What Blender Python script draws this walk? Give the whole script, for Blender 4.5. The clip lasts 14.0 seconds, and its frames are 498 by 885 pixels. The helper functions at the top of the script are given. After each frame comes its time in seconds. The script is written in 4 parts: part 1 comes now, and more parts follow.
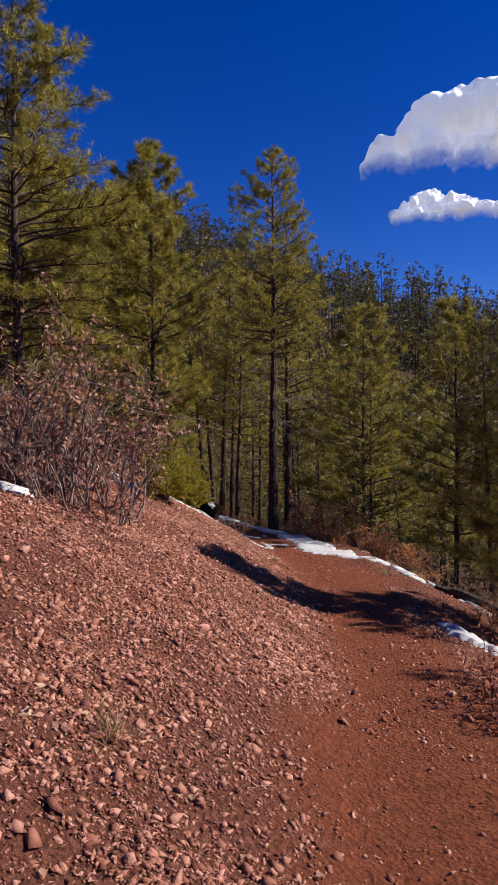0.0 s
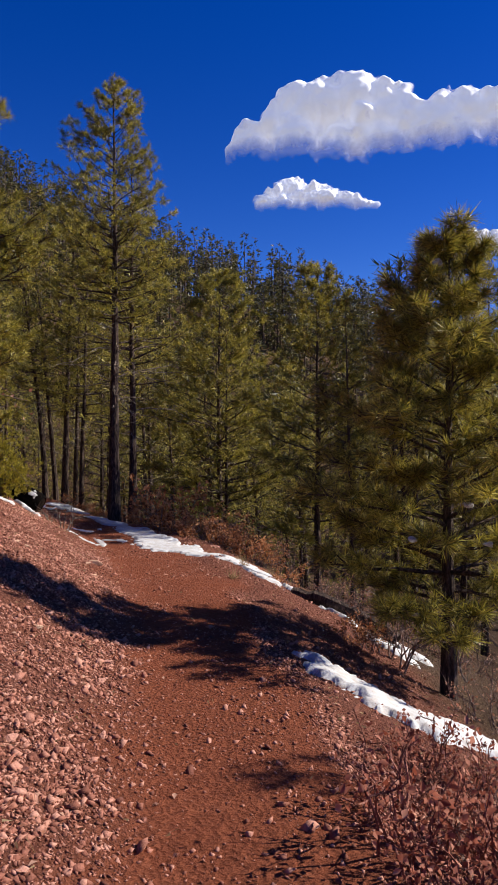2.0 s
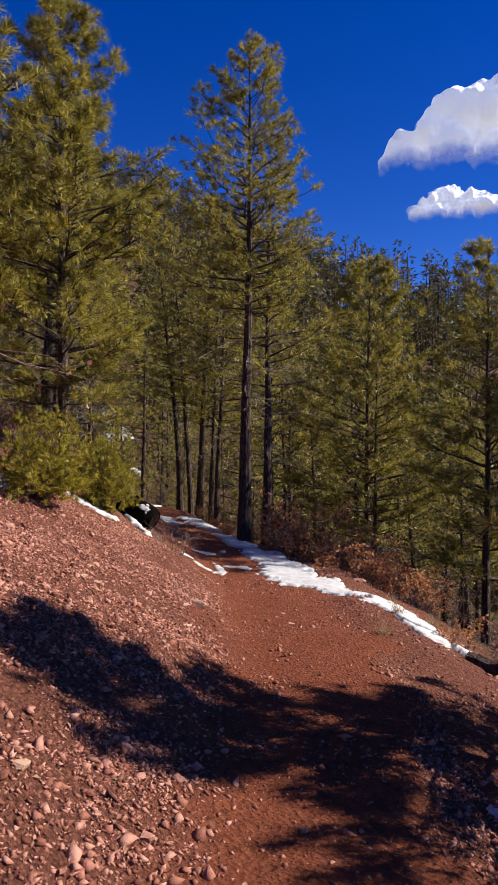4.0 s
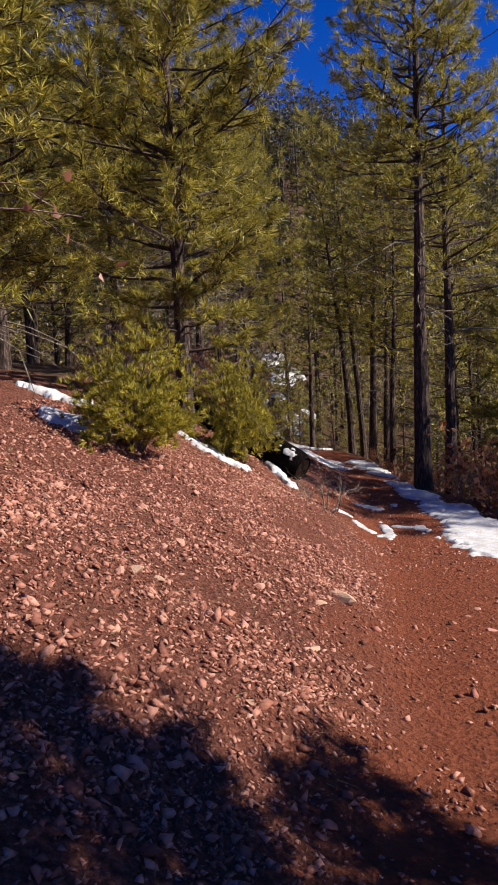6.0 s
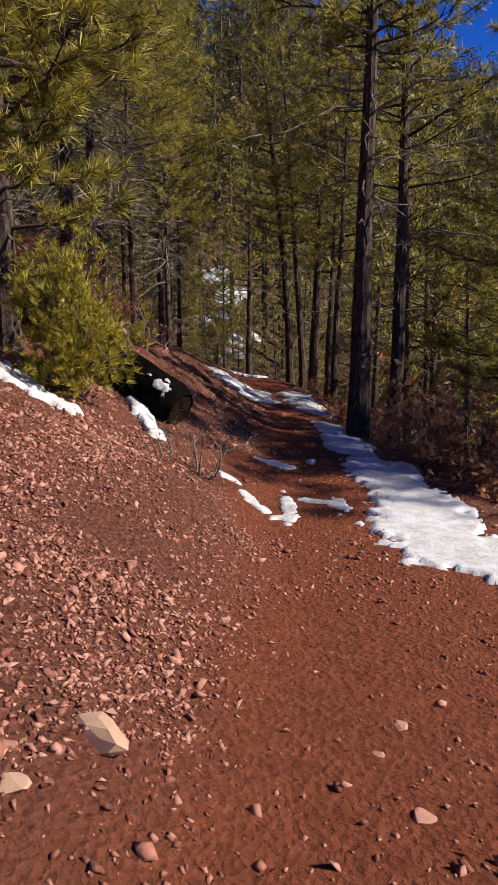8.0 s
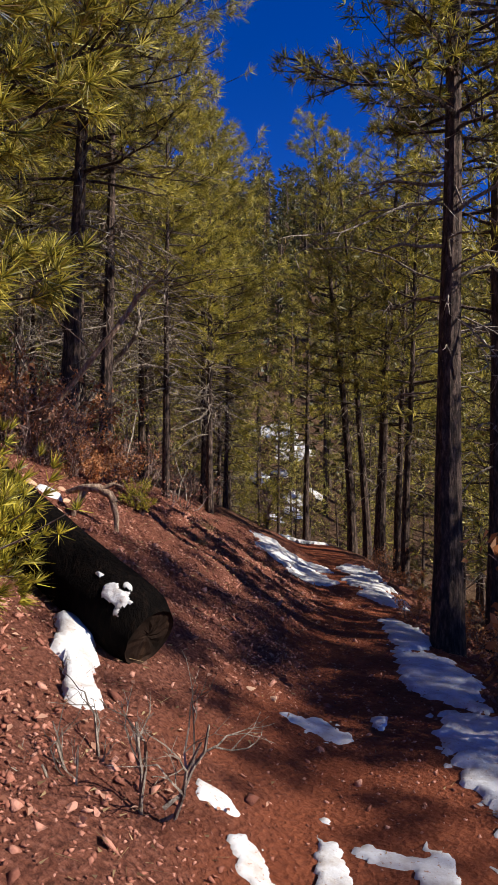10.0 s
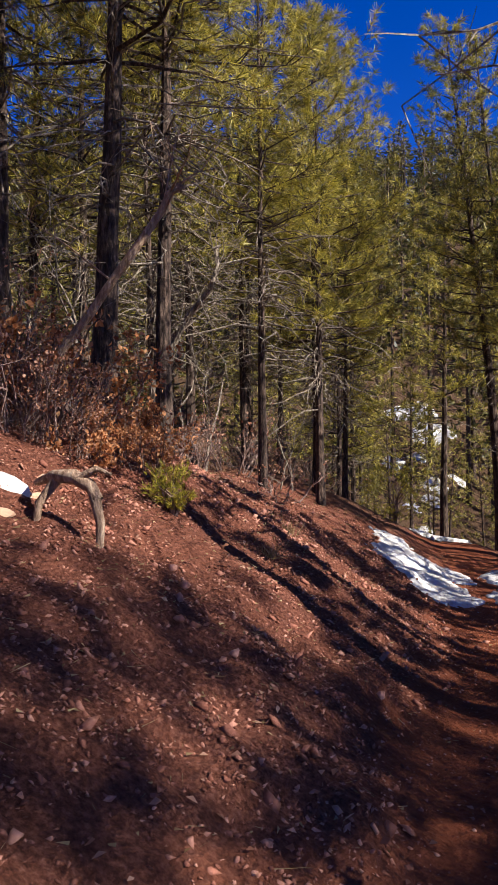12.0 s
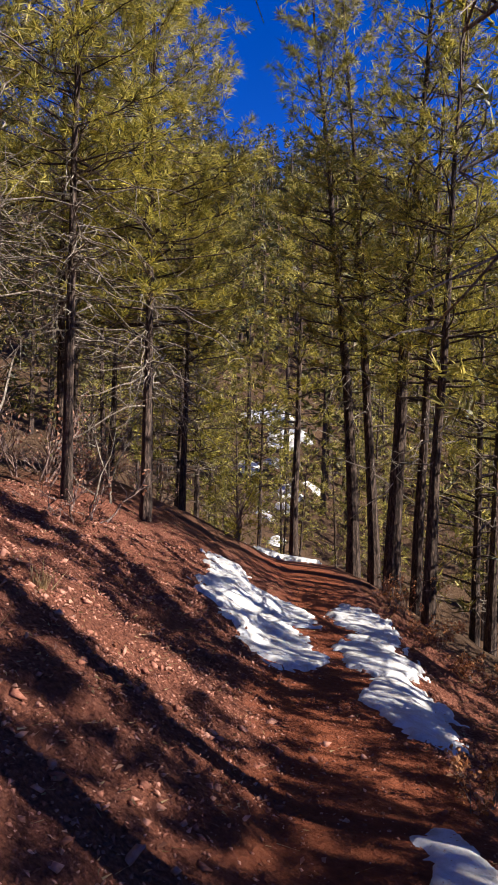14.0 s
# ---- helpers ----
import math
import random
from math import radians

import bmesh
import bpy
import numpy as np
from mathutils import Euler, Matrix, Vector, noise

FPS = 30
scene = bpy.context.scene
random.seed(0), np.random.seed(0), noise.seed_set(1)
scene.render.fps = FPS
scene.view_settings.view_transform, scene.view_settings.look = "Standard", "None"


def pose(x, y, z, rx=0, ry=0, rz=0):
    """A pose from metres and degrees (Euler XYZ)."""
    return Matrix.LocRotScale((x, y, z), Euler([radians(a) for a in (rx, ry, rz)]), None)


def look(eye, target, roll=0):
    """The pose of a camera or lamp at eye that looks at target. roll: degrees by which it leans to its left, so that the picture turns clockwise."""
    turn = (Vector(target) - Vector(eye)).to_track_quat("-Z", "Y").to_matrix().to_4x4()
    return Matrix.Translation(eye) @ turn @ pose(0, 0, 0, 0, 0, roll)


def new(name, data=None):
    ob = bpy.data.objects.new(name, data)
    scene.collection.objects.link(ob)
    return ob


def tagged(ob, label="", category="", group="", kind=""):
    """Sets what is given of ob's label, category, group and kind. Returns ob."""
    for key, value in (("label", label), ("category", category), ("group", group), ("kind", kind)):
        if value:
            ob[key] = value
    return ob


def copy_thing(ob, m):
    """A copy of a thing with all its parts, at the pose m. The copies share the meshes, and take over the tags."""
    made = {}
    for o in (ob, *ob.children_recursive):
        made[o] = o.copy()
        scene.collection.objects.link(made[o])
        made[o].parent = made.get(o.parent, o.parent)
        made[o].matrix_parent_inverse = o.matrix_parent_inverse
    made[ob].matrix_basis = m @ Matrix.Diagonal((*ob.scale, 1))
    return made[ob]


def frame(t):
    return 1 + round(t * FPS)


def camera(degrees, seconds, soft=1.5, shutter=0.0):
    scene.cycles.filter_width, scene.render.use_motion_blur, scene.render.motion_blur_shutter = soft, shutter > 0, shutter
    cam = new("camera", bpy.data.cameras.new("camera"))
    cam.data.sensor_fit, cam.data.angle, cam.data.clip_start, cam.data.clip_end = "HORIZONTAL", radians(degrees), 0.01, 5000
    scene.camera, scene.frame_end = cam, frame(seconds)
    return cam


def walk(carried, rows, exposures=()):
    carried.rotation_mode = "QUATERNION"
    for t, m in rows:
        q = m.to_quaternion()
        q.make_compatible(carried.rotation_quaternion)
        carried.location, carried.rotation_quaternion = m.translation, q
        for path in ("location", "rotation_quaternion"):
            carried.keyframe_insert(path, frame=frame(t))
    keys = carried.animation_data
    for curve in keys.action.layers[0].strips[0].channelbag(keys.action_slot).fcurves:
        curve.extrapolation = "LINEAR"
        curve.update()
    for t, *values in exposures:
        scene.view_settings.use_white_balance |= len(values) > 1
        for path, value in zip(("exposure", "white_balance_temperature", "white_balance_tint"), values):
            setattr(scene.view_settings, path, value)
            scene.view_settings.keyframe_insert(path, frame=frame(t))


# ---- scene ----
cam = camera(37.5, 14.0, 1.0)
METRES, EYE, TILT, LEAN, TURN = 18.0, 1.55, 0.0, 0.0, 0.0
ROWS = [
    (0.0, 0.0, 0.0, 0.0, -0.01, -0.53, 0.88),
    (0.5, 0.0101, 0.029, -0.0019, -3.6, 0.09, 0.2),
    (1.0, 0.0222, 0.0595, -0.0031, -8.14, 0.24, -0.06),
    (1.5, 0.0286, 0.091, -0.0052, -10.46, -0.78, -0.26),
    (2.0, 0.0341, 0.1253, -0.0075, -10.54, -1.98, 0.43),
    (2.5, 0.0369, 0.1592, -0.0095, -8.82, -1.94, 1.11),
    (3.0, 0.0439, 0.1947, -0.0133, -7.79, -1.3, 1.85),
    (3.5, 0.0499, 0.2304, -0.0157, -2.71, -0.97, 0.49),
    (4.0, 0.056, 0.2652, -0.0181, 1.08, -0.81, -0.03),
    (6.5, 0.0618, 0.4482, -0.036, 16.02, -6.34, 3.62),
    (7.0, 0.0664, 0.4866, -0.0386, 11.36, -7.98, 3.68),
    (7.5, 0.0656, 0.5293, -0.0418, 11.31, -10.13, 0.89),
    (8.0, 0.0666, 0.5694, -0.0443, 11.83, -11.0, 0.59),
    (8.5, 0.0606, 0.6084, -0.0428, 12.75, 0.53, -0.15),
    (11.0, 0.0389, 0.7942, -0.0481, 22.03, 1.63, -0.48),
    (11.5, 0.0315, 0.83, -0.0489, 25.65, 2.51, -0.52),
    (12.0, 0.0244, 0.8637, -0.0519, 27.79, 0.13, 0.74),
    (12.5, 0.0155, 0.8975, -0.0509, 25.87, -0.85, 1.67),
    (13.0, 0.009, 0.9276, -0.0504, 27.65, 0.47, 3.46),
    (13.5, 0.004, 0.9592, -0.0478, 23.42, 1.53, 0.54),
    (14.0, 0.0059, 0.9835, -0.0495, 17.16, 0.23, -1.15),
]
walk(cam, [(t, pose(0, 0, EYE, TILT, LEAN, TURN) @ pose(METRES * x, METRES * y, METRES * z, 90 + pitch, roll, yaw)) for t, x, y, z, yaw, pitch, roll in ROWS],
     [(0.0, 0.62), (4.0, 0.85), (6.5, 0.92), (8.5, 0.72), (11.0, 1.1), (14.0, 1.38)])

# ---- sky and sun ----
SUN_EL, SUN_AZ = 35.0, 88.0   # degrees; azimuth clockwise from +y
sky_world = bpy.data.worlds.new("sky")
scene.world = sky_world
sky_world.use_nodes = True
wt = sky_world.node_tree
sky_tex = wt.nodes.new("ShaderNodeTexSky")
sky_tex.sky_type = "NISHITA"
sky_tex.sun_disc = False
sky_tex.sun_elevation, sky_tex.sun_rotation = radians(SUN_EL), radians(SUN_AZ)
sky_tex.altitude, sky_tex.air_density, sky_tex.dust_density, sky_tex.ozone_density = 2200, 0.9, 0.1, 4.0
hsv = wt.nodes.new("ShaderNodeHueSaturation")
hsv.inputs["Hue"].default_value, hsv.inputs["Saturation"].default_value = 0.525, 1.33
wt.links.new(sky_tex.outputs[0], hsv.inputs["Color"])
wt.links.new(hsv.outputs[0], wt.nodes["Background"].inputs["Color"])
wt.nodes["Background"].inputs["Strength"].default_value = 0.078

sun = new("sun", bpy.data.lights.new("sun", "SUN"))
sun.data.energy, sun.data.angle, sun.data.color = 5.0, radians(0.5), (1.0, 0.93, 0.82)
sun_dir = Vector((math.sin(radians(SUN_AZ)) * math.cos(radians(SUN_EL)), math.cos(radians(SUN_AZ)) * math.cos(radians(SUN_EL)), math.sin(radians(SUN_EL))))
sun.matrix_world = look(sun_dir * 60, (0, 0, 0))


# ---- materials ----
class Mat:
    """A small builder for node materials."""

    def __init__(self, name, rough=0.9, spec=0.3):
        self.mat = bpy.data.materials.new(name)
        self.mat.use_nodes = True
        self.t = self.mat.node_tree
        self.b = self.t.nodes["Principled BSDF"]
        self.b.inputs["Roughness"].default_value = rough
        self.b.inputs["Specular IOR Level"].default_value = spec
        self.co = self.node("ShaderNodeTexCoord").outputs["Object"]

    def node(self, kind, **values):
        n = self.t.nodes.new(kind)
        for k, v in values.items():
            n.inputs[k.replace("_", " ")].default_value = v
        return n

    def link(self, a, b):
        self.t.links.new(a, b)

    def noise(self, scale, detail=4.0, rough=0.6, stretch=None):
        n = self.node("ShaderNodeTexNoise", Scale=scale, Detail=detail, Roughness=rough)
        if stretch:
            m = self.node("ShaderNodeMapping")
            m.inputs["Scale"].default_value = stretch
            self.link(self.co, m.inputs[0])
            self.link(m.outputs[0], n.inputs["Vector"])
        else:
            self.link(self.co, n.inputs["Vector"])
        return n.outputs["Fac"]

    def cells(self, scale, feature="F1", out="Distance"):
        n = self.node("ShaderNodeTexVoronoi", Scale=scale)
        n.feature = feature
        self.link(self.co, n.inputs["Vector"])
        return n.outputs[out]

    def ramp(self, fac, *stops):
        n = self.node("ShaderNodeValToRGB")
        e = n.color_ramp.elements
        while len(e) < len(stops):
            e.new(0.5)
        for el, (p, c) in zip(e, stops):
            el.position = p
            el.color = (c, c, c, 1) if isinstance(c, (int, float)) else (*c, 1)
        self.link(fac, n.inputs[0])
        return n.outputs[0]

    def mix(self, fac, a, b, mode="MIX"):
        n = self.t.nodes.new("ShaderNodeMix")
        n.data_type, n.blend_type = "RGBA", mode
        for sock, v in ((n.inputs[0], fac), (n.inputs[6], a), (n.inputs[7], b)):
            if isinstance(v, (int, float)):
                sock.default_value = v
            elif isinstance(v, tuple):
                sock.default_value = (*v, 1)
            else:
                self.link(v, sock)
        return n.outputs[2]

    def sum(self, a, b, op="ADD"):
        n = self.t.nodes.new("ShaderNodeMath")
        n.operation = op
        for sock, v in zip(n.inputs, (a, b)):
            if isinstance(v, (int, float)):
                sock.default_value = v
            else:
                self.link(v, sock)
        return n.outputs[0]

    def island(self):
        return self.node("ShaderNodeNewGeometry").outputs["Random Per Island"]

    def chance(self):
        return self.node("ShaderNodeObjectInfo").outputs["Random"]

    def attr(self, name):
        n = self.node("ShaderNodeAttribute")
        n.attribute_name = name
        return n.outputs["Fac"]

    def colour(self, c):
        if isinstance(c, tuple):
            self.b.inputs["Base Color"].default_value = (*c, 1)
        else:
            self.link(c, self.b.inputs["Base Color"])
        return self

    def bump(self, height, strength=0.5, distance=0.02):
        n = self.node("ShaderNodeBump", Strength=strength, Distance=distance)
        self.link(height, n.inputs["Height"])
        self.link(n.outputs[0], self.b.inputs["Normal"])
        return self

    def see_through(self, weight, tint):
        """Thin leaves: part of the light passes."""
        tr = self.node("ShaderNodeBsdfTranslucent")
        if isinstance(tint, tuple):
            tr.inputs[0].default_value = (*tint, 1)
        else:
            self.link(tint, tr.inputs[0])
        mx = self.node("ShaderNodeMixShader")
        mx.inputs[0].default_value = weight
        self.link(self.b.outputs[0], mx.inputs[1])
        self.link(tr.outputs[0], mx.inputs[2])
        self.link(mx.outputs[0], self.t.nodes["Material Output"].inputs["Surface"])
        return self


def earth_material():
    m = Mat("red_earth", 0.95, 0.15)
    grain = m.noise(38, 6, 0.7)
    blotch = m.noise(1.3, 5, 0.62)
    slope = m.ramp(grain, (0.3, (0.07, 0.021, 0.013)), (0.5, (0.2, 0.07, 0.045)), (0.72, (0.36, 0.16, 0.115)))
    slope = m.mix(m.ramp(blotch, (0.35, 0.0), (0.7, 0.75)), slope, m.ramp(grain, (0.3, (0.11, 0.034, 0.02)), (0.7, (0.3, 0.11, 0.066))))
    dirt = m.ramp(m.noise(14, 7, 0.68), (0.25, (0.13, 0.035, 0.016)), (0.55, (0.22, 0.062, 0.029)), (0.8, (0.29, 0.096, 0.048)))
    litter = m.ramp(m.noise(55, 5, 0.75), (0.25, (0.03, 0.017, 0.01)), (0.5, (0.085, 0.048, 0.028)), (0.75, (0.19, 0.115, 0.07)))
    col = m.mix(m.attr("trail"), slope, dirt)
    col = m.mix(m.attr("woods"), col, litter)
    m.colour(col)
    h = m.sum(m.sum(grain, 0.8, "MULTIPLY"), m.sum(m.cells(34), 0.7, "MULTIPLY"))
    h = m.sum(h, m.sum(m.noise(110, 4, 0.75), 0.45, "MULTIPLY"))
    calm = m.ramp(m.attr("trail"), (0.0, 1.0), (1.0, 0.65))
    return m.bump(m.sum(h, calm, "MULTIPLY"), 1.0, 0.06).mat


def stone_material(name, dark, mid, light):
    m = Mat(name, 0.9, 0.2)
    r = m.mix(0.45, m.island(), m.noise(30, 4))
    m.colour(m.ramp(r, (0.15, dark), (0.5, mid), (0.85, light)))
    return m.bump(m.noise(90, 5, 0.7), 0.5, 0.01).mat


def snow_material():
    m = Mat("old_snow", 0.75, 0.35)
    dirty = m.ramp(m.noise(9, 6, 0.7), (0.4, (0.55, 0.56, 0.58)), (0.66, (0.4, 0.36, 0.33)))
    specks = m.ramp(m.noise(60, 3, 0.6), (0.63, 0.0), (0.7, 1.0))
    m.colour(m.mix(specks, dirty, (0.3, 0.17, 0.11)))
    m.b.inputs["Subsurface Weight"].default_value = 0.0
    return m.bump(m.noise(24, 6, 0.65), 0.45, 0.02).mat


def bark_material(name, dark, mid, light):
    m = Mat(name, 0.92, 0.2)
    plates = m.noise(10, 5, 0.7, (3.0, 3.0, 0.8))
    fine = m.noise(40, 5, 0.7, (1.6, 1.6, 0.5))
    col = m.ramp(plates, (0.4, dark), (0.52, mid), (0.64, light))
    m.colour(m.mix(m.ramp(fine, (0.4, 0.0), (0.75, 0.55)), col, dark))
    return m.bump(m.sum(plates, m.sum(fine, 0.5, "MULTIPLY")), 0.9, 0.03).mat


def needle_material(name, dark, mid, light, dry=0.06, clump=4.5):
    m = Mat(name, 0.5, 0.4)
    # besides random tone, clumps are coloured like shaded gaps and sunlit tufts
    fac = m.mix(0.4, m.mix(0.5, m.noise(0.9, 3, 0.6), m.noise(clump, 3, 0.6)), m.island())
    col = m.ramp(fac, (0.32, dark), (0.5, mid), (0.67, light))
    old = m.ramp(m.island(), (1.0 - dry - 0.01, 0.0), (1.0 - dry, 1.0))
    col = m.mix(old, col, (0.2, 0.13, 0.05))
    m.colour(col)
    return m.see_through(0.33, col).mat


def leaf_material(name, dark, mid, light):
    m = Mat(name, 0.75, 0.25)
    col = m.ramp(m.island(), (0.1, dark), (0.5, mid), (0.95, light))
    m.colour(col)
    return m.see_through(0.45, col).mat


EARTH = earth_material()
STONE = stone_material("red_stone", (0.1, 0.032, 0.021), (0.29, 0.115, 0.078), (0.52, 0.27, 0.2))
PALE_STONE = stone_material("pale_stone", (0.27, 0.13, 0.085), (0.4, 0.22, 0.15), (0.52, 0.34, 0.23))
SNOW = snow_material()
BARK = bark_material("pine_bark", (0.028, 0.02, 0.017), (0.075, 0.05, 0.04), (0.17, 0.115, 0.09))
DEAD = bark_material("dead_wood", (0.1, 0.08, 0.065), (0.25, 0.2, 0.16), (0.42, 0.36, 0.3))
TWIG = bark_material("twig_bark", (0.1, 0.06, 0.05), (0.22, 0.145, 0.125), (0.4, 0.29, 0.26))
# char black, darkened further to include the shade lying on the log
CHAR = bark_material("charred_wood", (0.002, 0.0015, 0.0015), (0.004, 0.003, 0.0025), (0.01, 0.006, 0.0045))
ROOT = bark_material("weathered_root", (0.2, 0.13, 0.09), (0.36, 0.24, 0.17), (0.5, 0.38, 0.28))
NEEDLE = needle_material("pine_needles", (0.045, 0.046, 0.01), (0.29, 0.25, 0.034), (0.64, 0.52, 0.09), 0.07)
NEEDLE_WOOD = needle_material("wood_needles", (0.035, 0.036, 0.01), (0.21, 0.185, 0.034), (0.52, 0.42, 0.085), 0.08, 2.5)
# the ridge lies in shadow; that shade is put into this darker green
NEEDLE_FAR_SHADED = needle_material("far_needles", (0.018, 0.021, 0.009), (0.075, 0.068, 0.018), (0.16, 0.135, 0.035), 0.06, 0.7)
JUNIPER = needle_material("juniper_scales", (0.06, 0.06, 0.008), (0.32, 0.28, 0.028), (0.62, 0.5, 0.06), 0.03, 7.0)
OAK_LEAF = leaf_material("dry_oak_leaf", (0.2, 0.07, 0.026), (0.46, 0.19, 0.075), (0.62, 0.34, 0.18))
FALLEN_LEAF = leaf_material("fallen_leaf", (0.22, 0.085, 0.05), (0.42, 0.2, 0.13), (0.58, 0.35, 0.25))
RED_WEED = leaf_material("red_weed", (0.22, 0.06, 0.035), (0.4, 0.14, 0.09), (0.55, 0.26, 0.18))
RED_STALK = bark_material("red_stalk", (0.14, 0.05, 0.035), (0.28, 0.11, 0.08), (0.42, 0.2, 0.15))
STRAW = leaf_material("straw", (0.22, 0.14, 0.07), (0.36, 0.25, 0.13), (0.48, 0.36, 0.2))


def cloud_material():
    """White vapour with a faint glow of its own, whose thin rim lets the sky through."""
    m = Mat("cloud", 1.0, 0.0)
    m.colour((0.8, 0.8, 0.82))
    # added glow in place of light scattered within the cloud, lifts the undersides
    m.b.inputs["Emission Color"].default_value = (0.78, 0.8, 0.92, 1)
    m.b.inputs["Emission Strength"].default_value = 0.24
    clear = m.node("ShaderNodeBsdfTransparent")
    mx = m.node("ShaderNodeMixShader")
    wisps = m.sum(m.noise(0.06, 6, 0.65), -0.5)
    m.link(m.ramp(m.sum(m.attr("thick"), m.sum(wisps, 0.7, "MULTIPLY")), (0.02, 0.0), (0.85, 1.0)), mx.inputs[0])
    m.link(clear.outputs[0], mx.inputs[1])
    m.link(m.b.outputs[0], mx.inputs[2])
    m.link(mx.outputs[0], m.t.nodes["Material Output"].inputs["Surface"])
    return m.bump(m.noise(0.05, 5, 0.55), 0.22, 6.0).mat


CLOUD = cloud_material()
for dull in (CHAR,):
    dull.node_tree.nodes["Principled BSDF"].inputs["Specular IOR Level"].default_value = 0.04


# ---- building blocks ----
rng = np.random.default_rng(7)


class Soup:
    """Vertices and faces of one mesh, gathered bit by bit."""

    def __init__(self):
        self.v, self.f, self.n = [], [], 0

    def add(self, verts, faces):
        verts = np.asarray(verts, float)
        self.v.append(verts)
        self.f.append(np.asarray(faces, int) + self.n)
        self.n += len(verts)

    def mesh(self, name, material, smooth_faces=False):
        me = bpy.data.meshes.new(name)
        verts = np.concatenate(self.v)
        faces = [row for block in self.f for row in block.tolist()]
        me.from_pydata(verts.tolist(), [], faces)
        me.materials.append(material)
        if smooth_faces:
            me.polygons.foreach_set("use_smooth", [True] * len(me.polygons))
        return me


def part(name, soup, material, parent, label="", smooth_faces=False):
    ob = new(name, soup.mesh(name, material, smooth_faces))
    ob.parent = parent
    if label:
        ob["label"] = label
    return ob


def tube(soup, points, radii, sides=6, cap=False):
    """A bent, tapered stem through the points."""
    p = np.asarray(points, float)
    r = np.asarray(radii, float)
    d = np.gradient(p, axis=0)
    d /= np.linalg.norm(d, axis=1)[:, None] + 1e-9
    ref = np.array([1.0, 0.13, 0.0]) if abs(d[0][2]) > 0.7 else np.array([0.0, 0.1, 1.0])
    a = np.cross(d, ref)
    a /= np.linalg.norm(a, axis=1)[:, None] + 1e-9
    b = np.cross(d, a)
    ang = np.linspace(0, 2 * np.pi, sides, endpoint=False)
    ring = p[:, None] + r[:, None, None] * (np.cos(ang)[None, :, None] * a[:, None] + np.sin(ang)[None, :, None] * b[:, None])
    n = len(p)
    i = (np.arange(n - 1)[:, None] * sides + np.arange(sides)[None]).ravel()
    j = (np.arange(n - 1)[:, None] * sides + (np.arange(sides)[None] + 1) % sides).ravel()
    soup.add(ring.reshape(-1, 3), np.stack([i, j, j + sides, i + sides], 1))
    return ring


def tufts(soup, at, way, length, count, width, spread=0.9, g=rng):
    """Bundles of needles that fan out from the points at, along way."""
    at, way = np.asarray(at, float), np.asarray(way, float)
    k = len(at)
    at = np.repeat(at, count, 0)
    way = np.repeat(way, count, 0) + g.normal(0, spread * 0.6, (k * count, 3))
    way /= np.linalg.norm(way, axis=1)[:, None] + 1e-9
    ln = length * g.uniform(0.65, 1.2, (k * count, 1))
    side = np.cross(way, g.normal(0, 1, way.shape))
    side /= np.linalg.norm(side, axis=1)[:, None] + 1e-9
    side *= width * g.uniform(0.7, 1.3, (k * count, 1))
    root = at + way * ln * g.uniform(0.0, 0.25, (k * count, 1))
    tip = root + way * ln
    tip[:, 2] -= 0.12 * ln[:, 0]
    v = np.stack([root - side * 0.5, root + side * 0.5, tip], 1).reshape(-1, 3)
    soup.add(v, np.arange(len(v)).reshape(-1, 3))


def needle_mesh(soup, name, material):
    me = bpy.data.meshes.new(name)
    v = np.concatenate(soup.v)
    f = np.concatenate(soup.f)
    me.vertices.add(len(v))
    me.vertices.foreach_set("co", v.ravel())
    me.loops.add(len(f) * 3)
    me.loops.foreach_set("vertex_index", f.ravel())
    me.polygons.add(len(f))
    me.polygons.foreach_set("loop_start", np.arange(len(f)) * 3)
    me.materials.append(material)
    me.update(calc_edges=True)
    return me


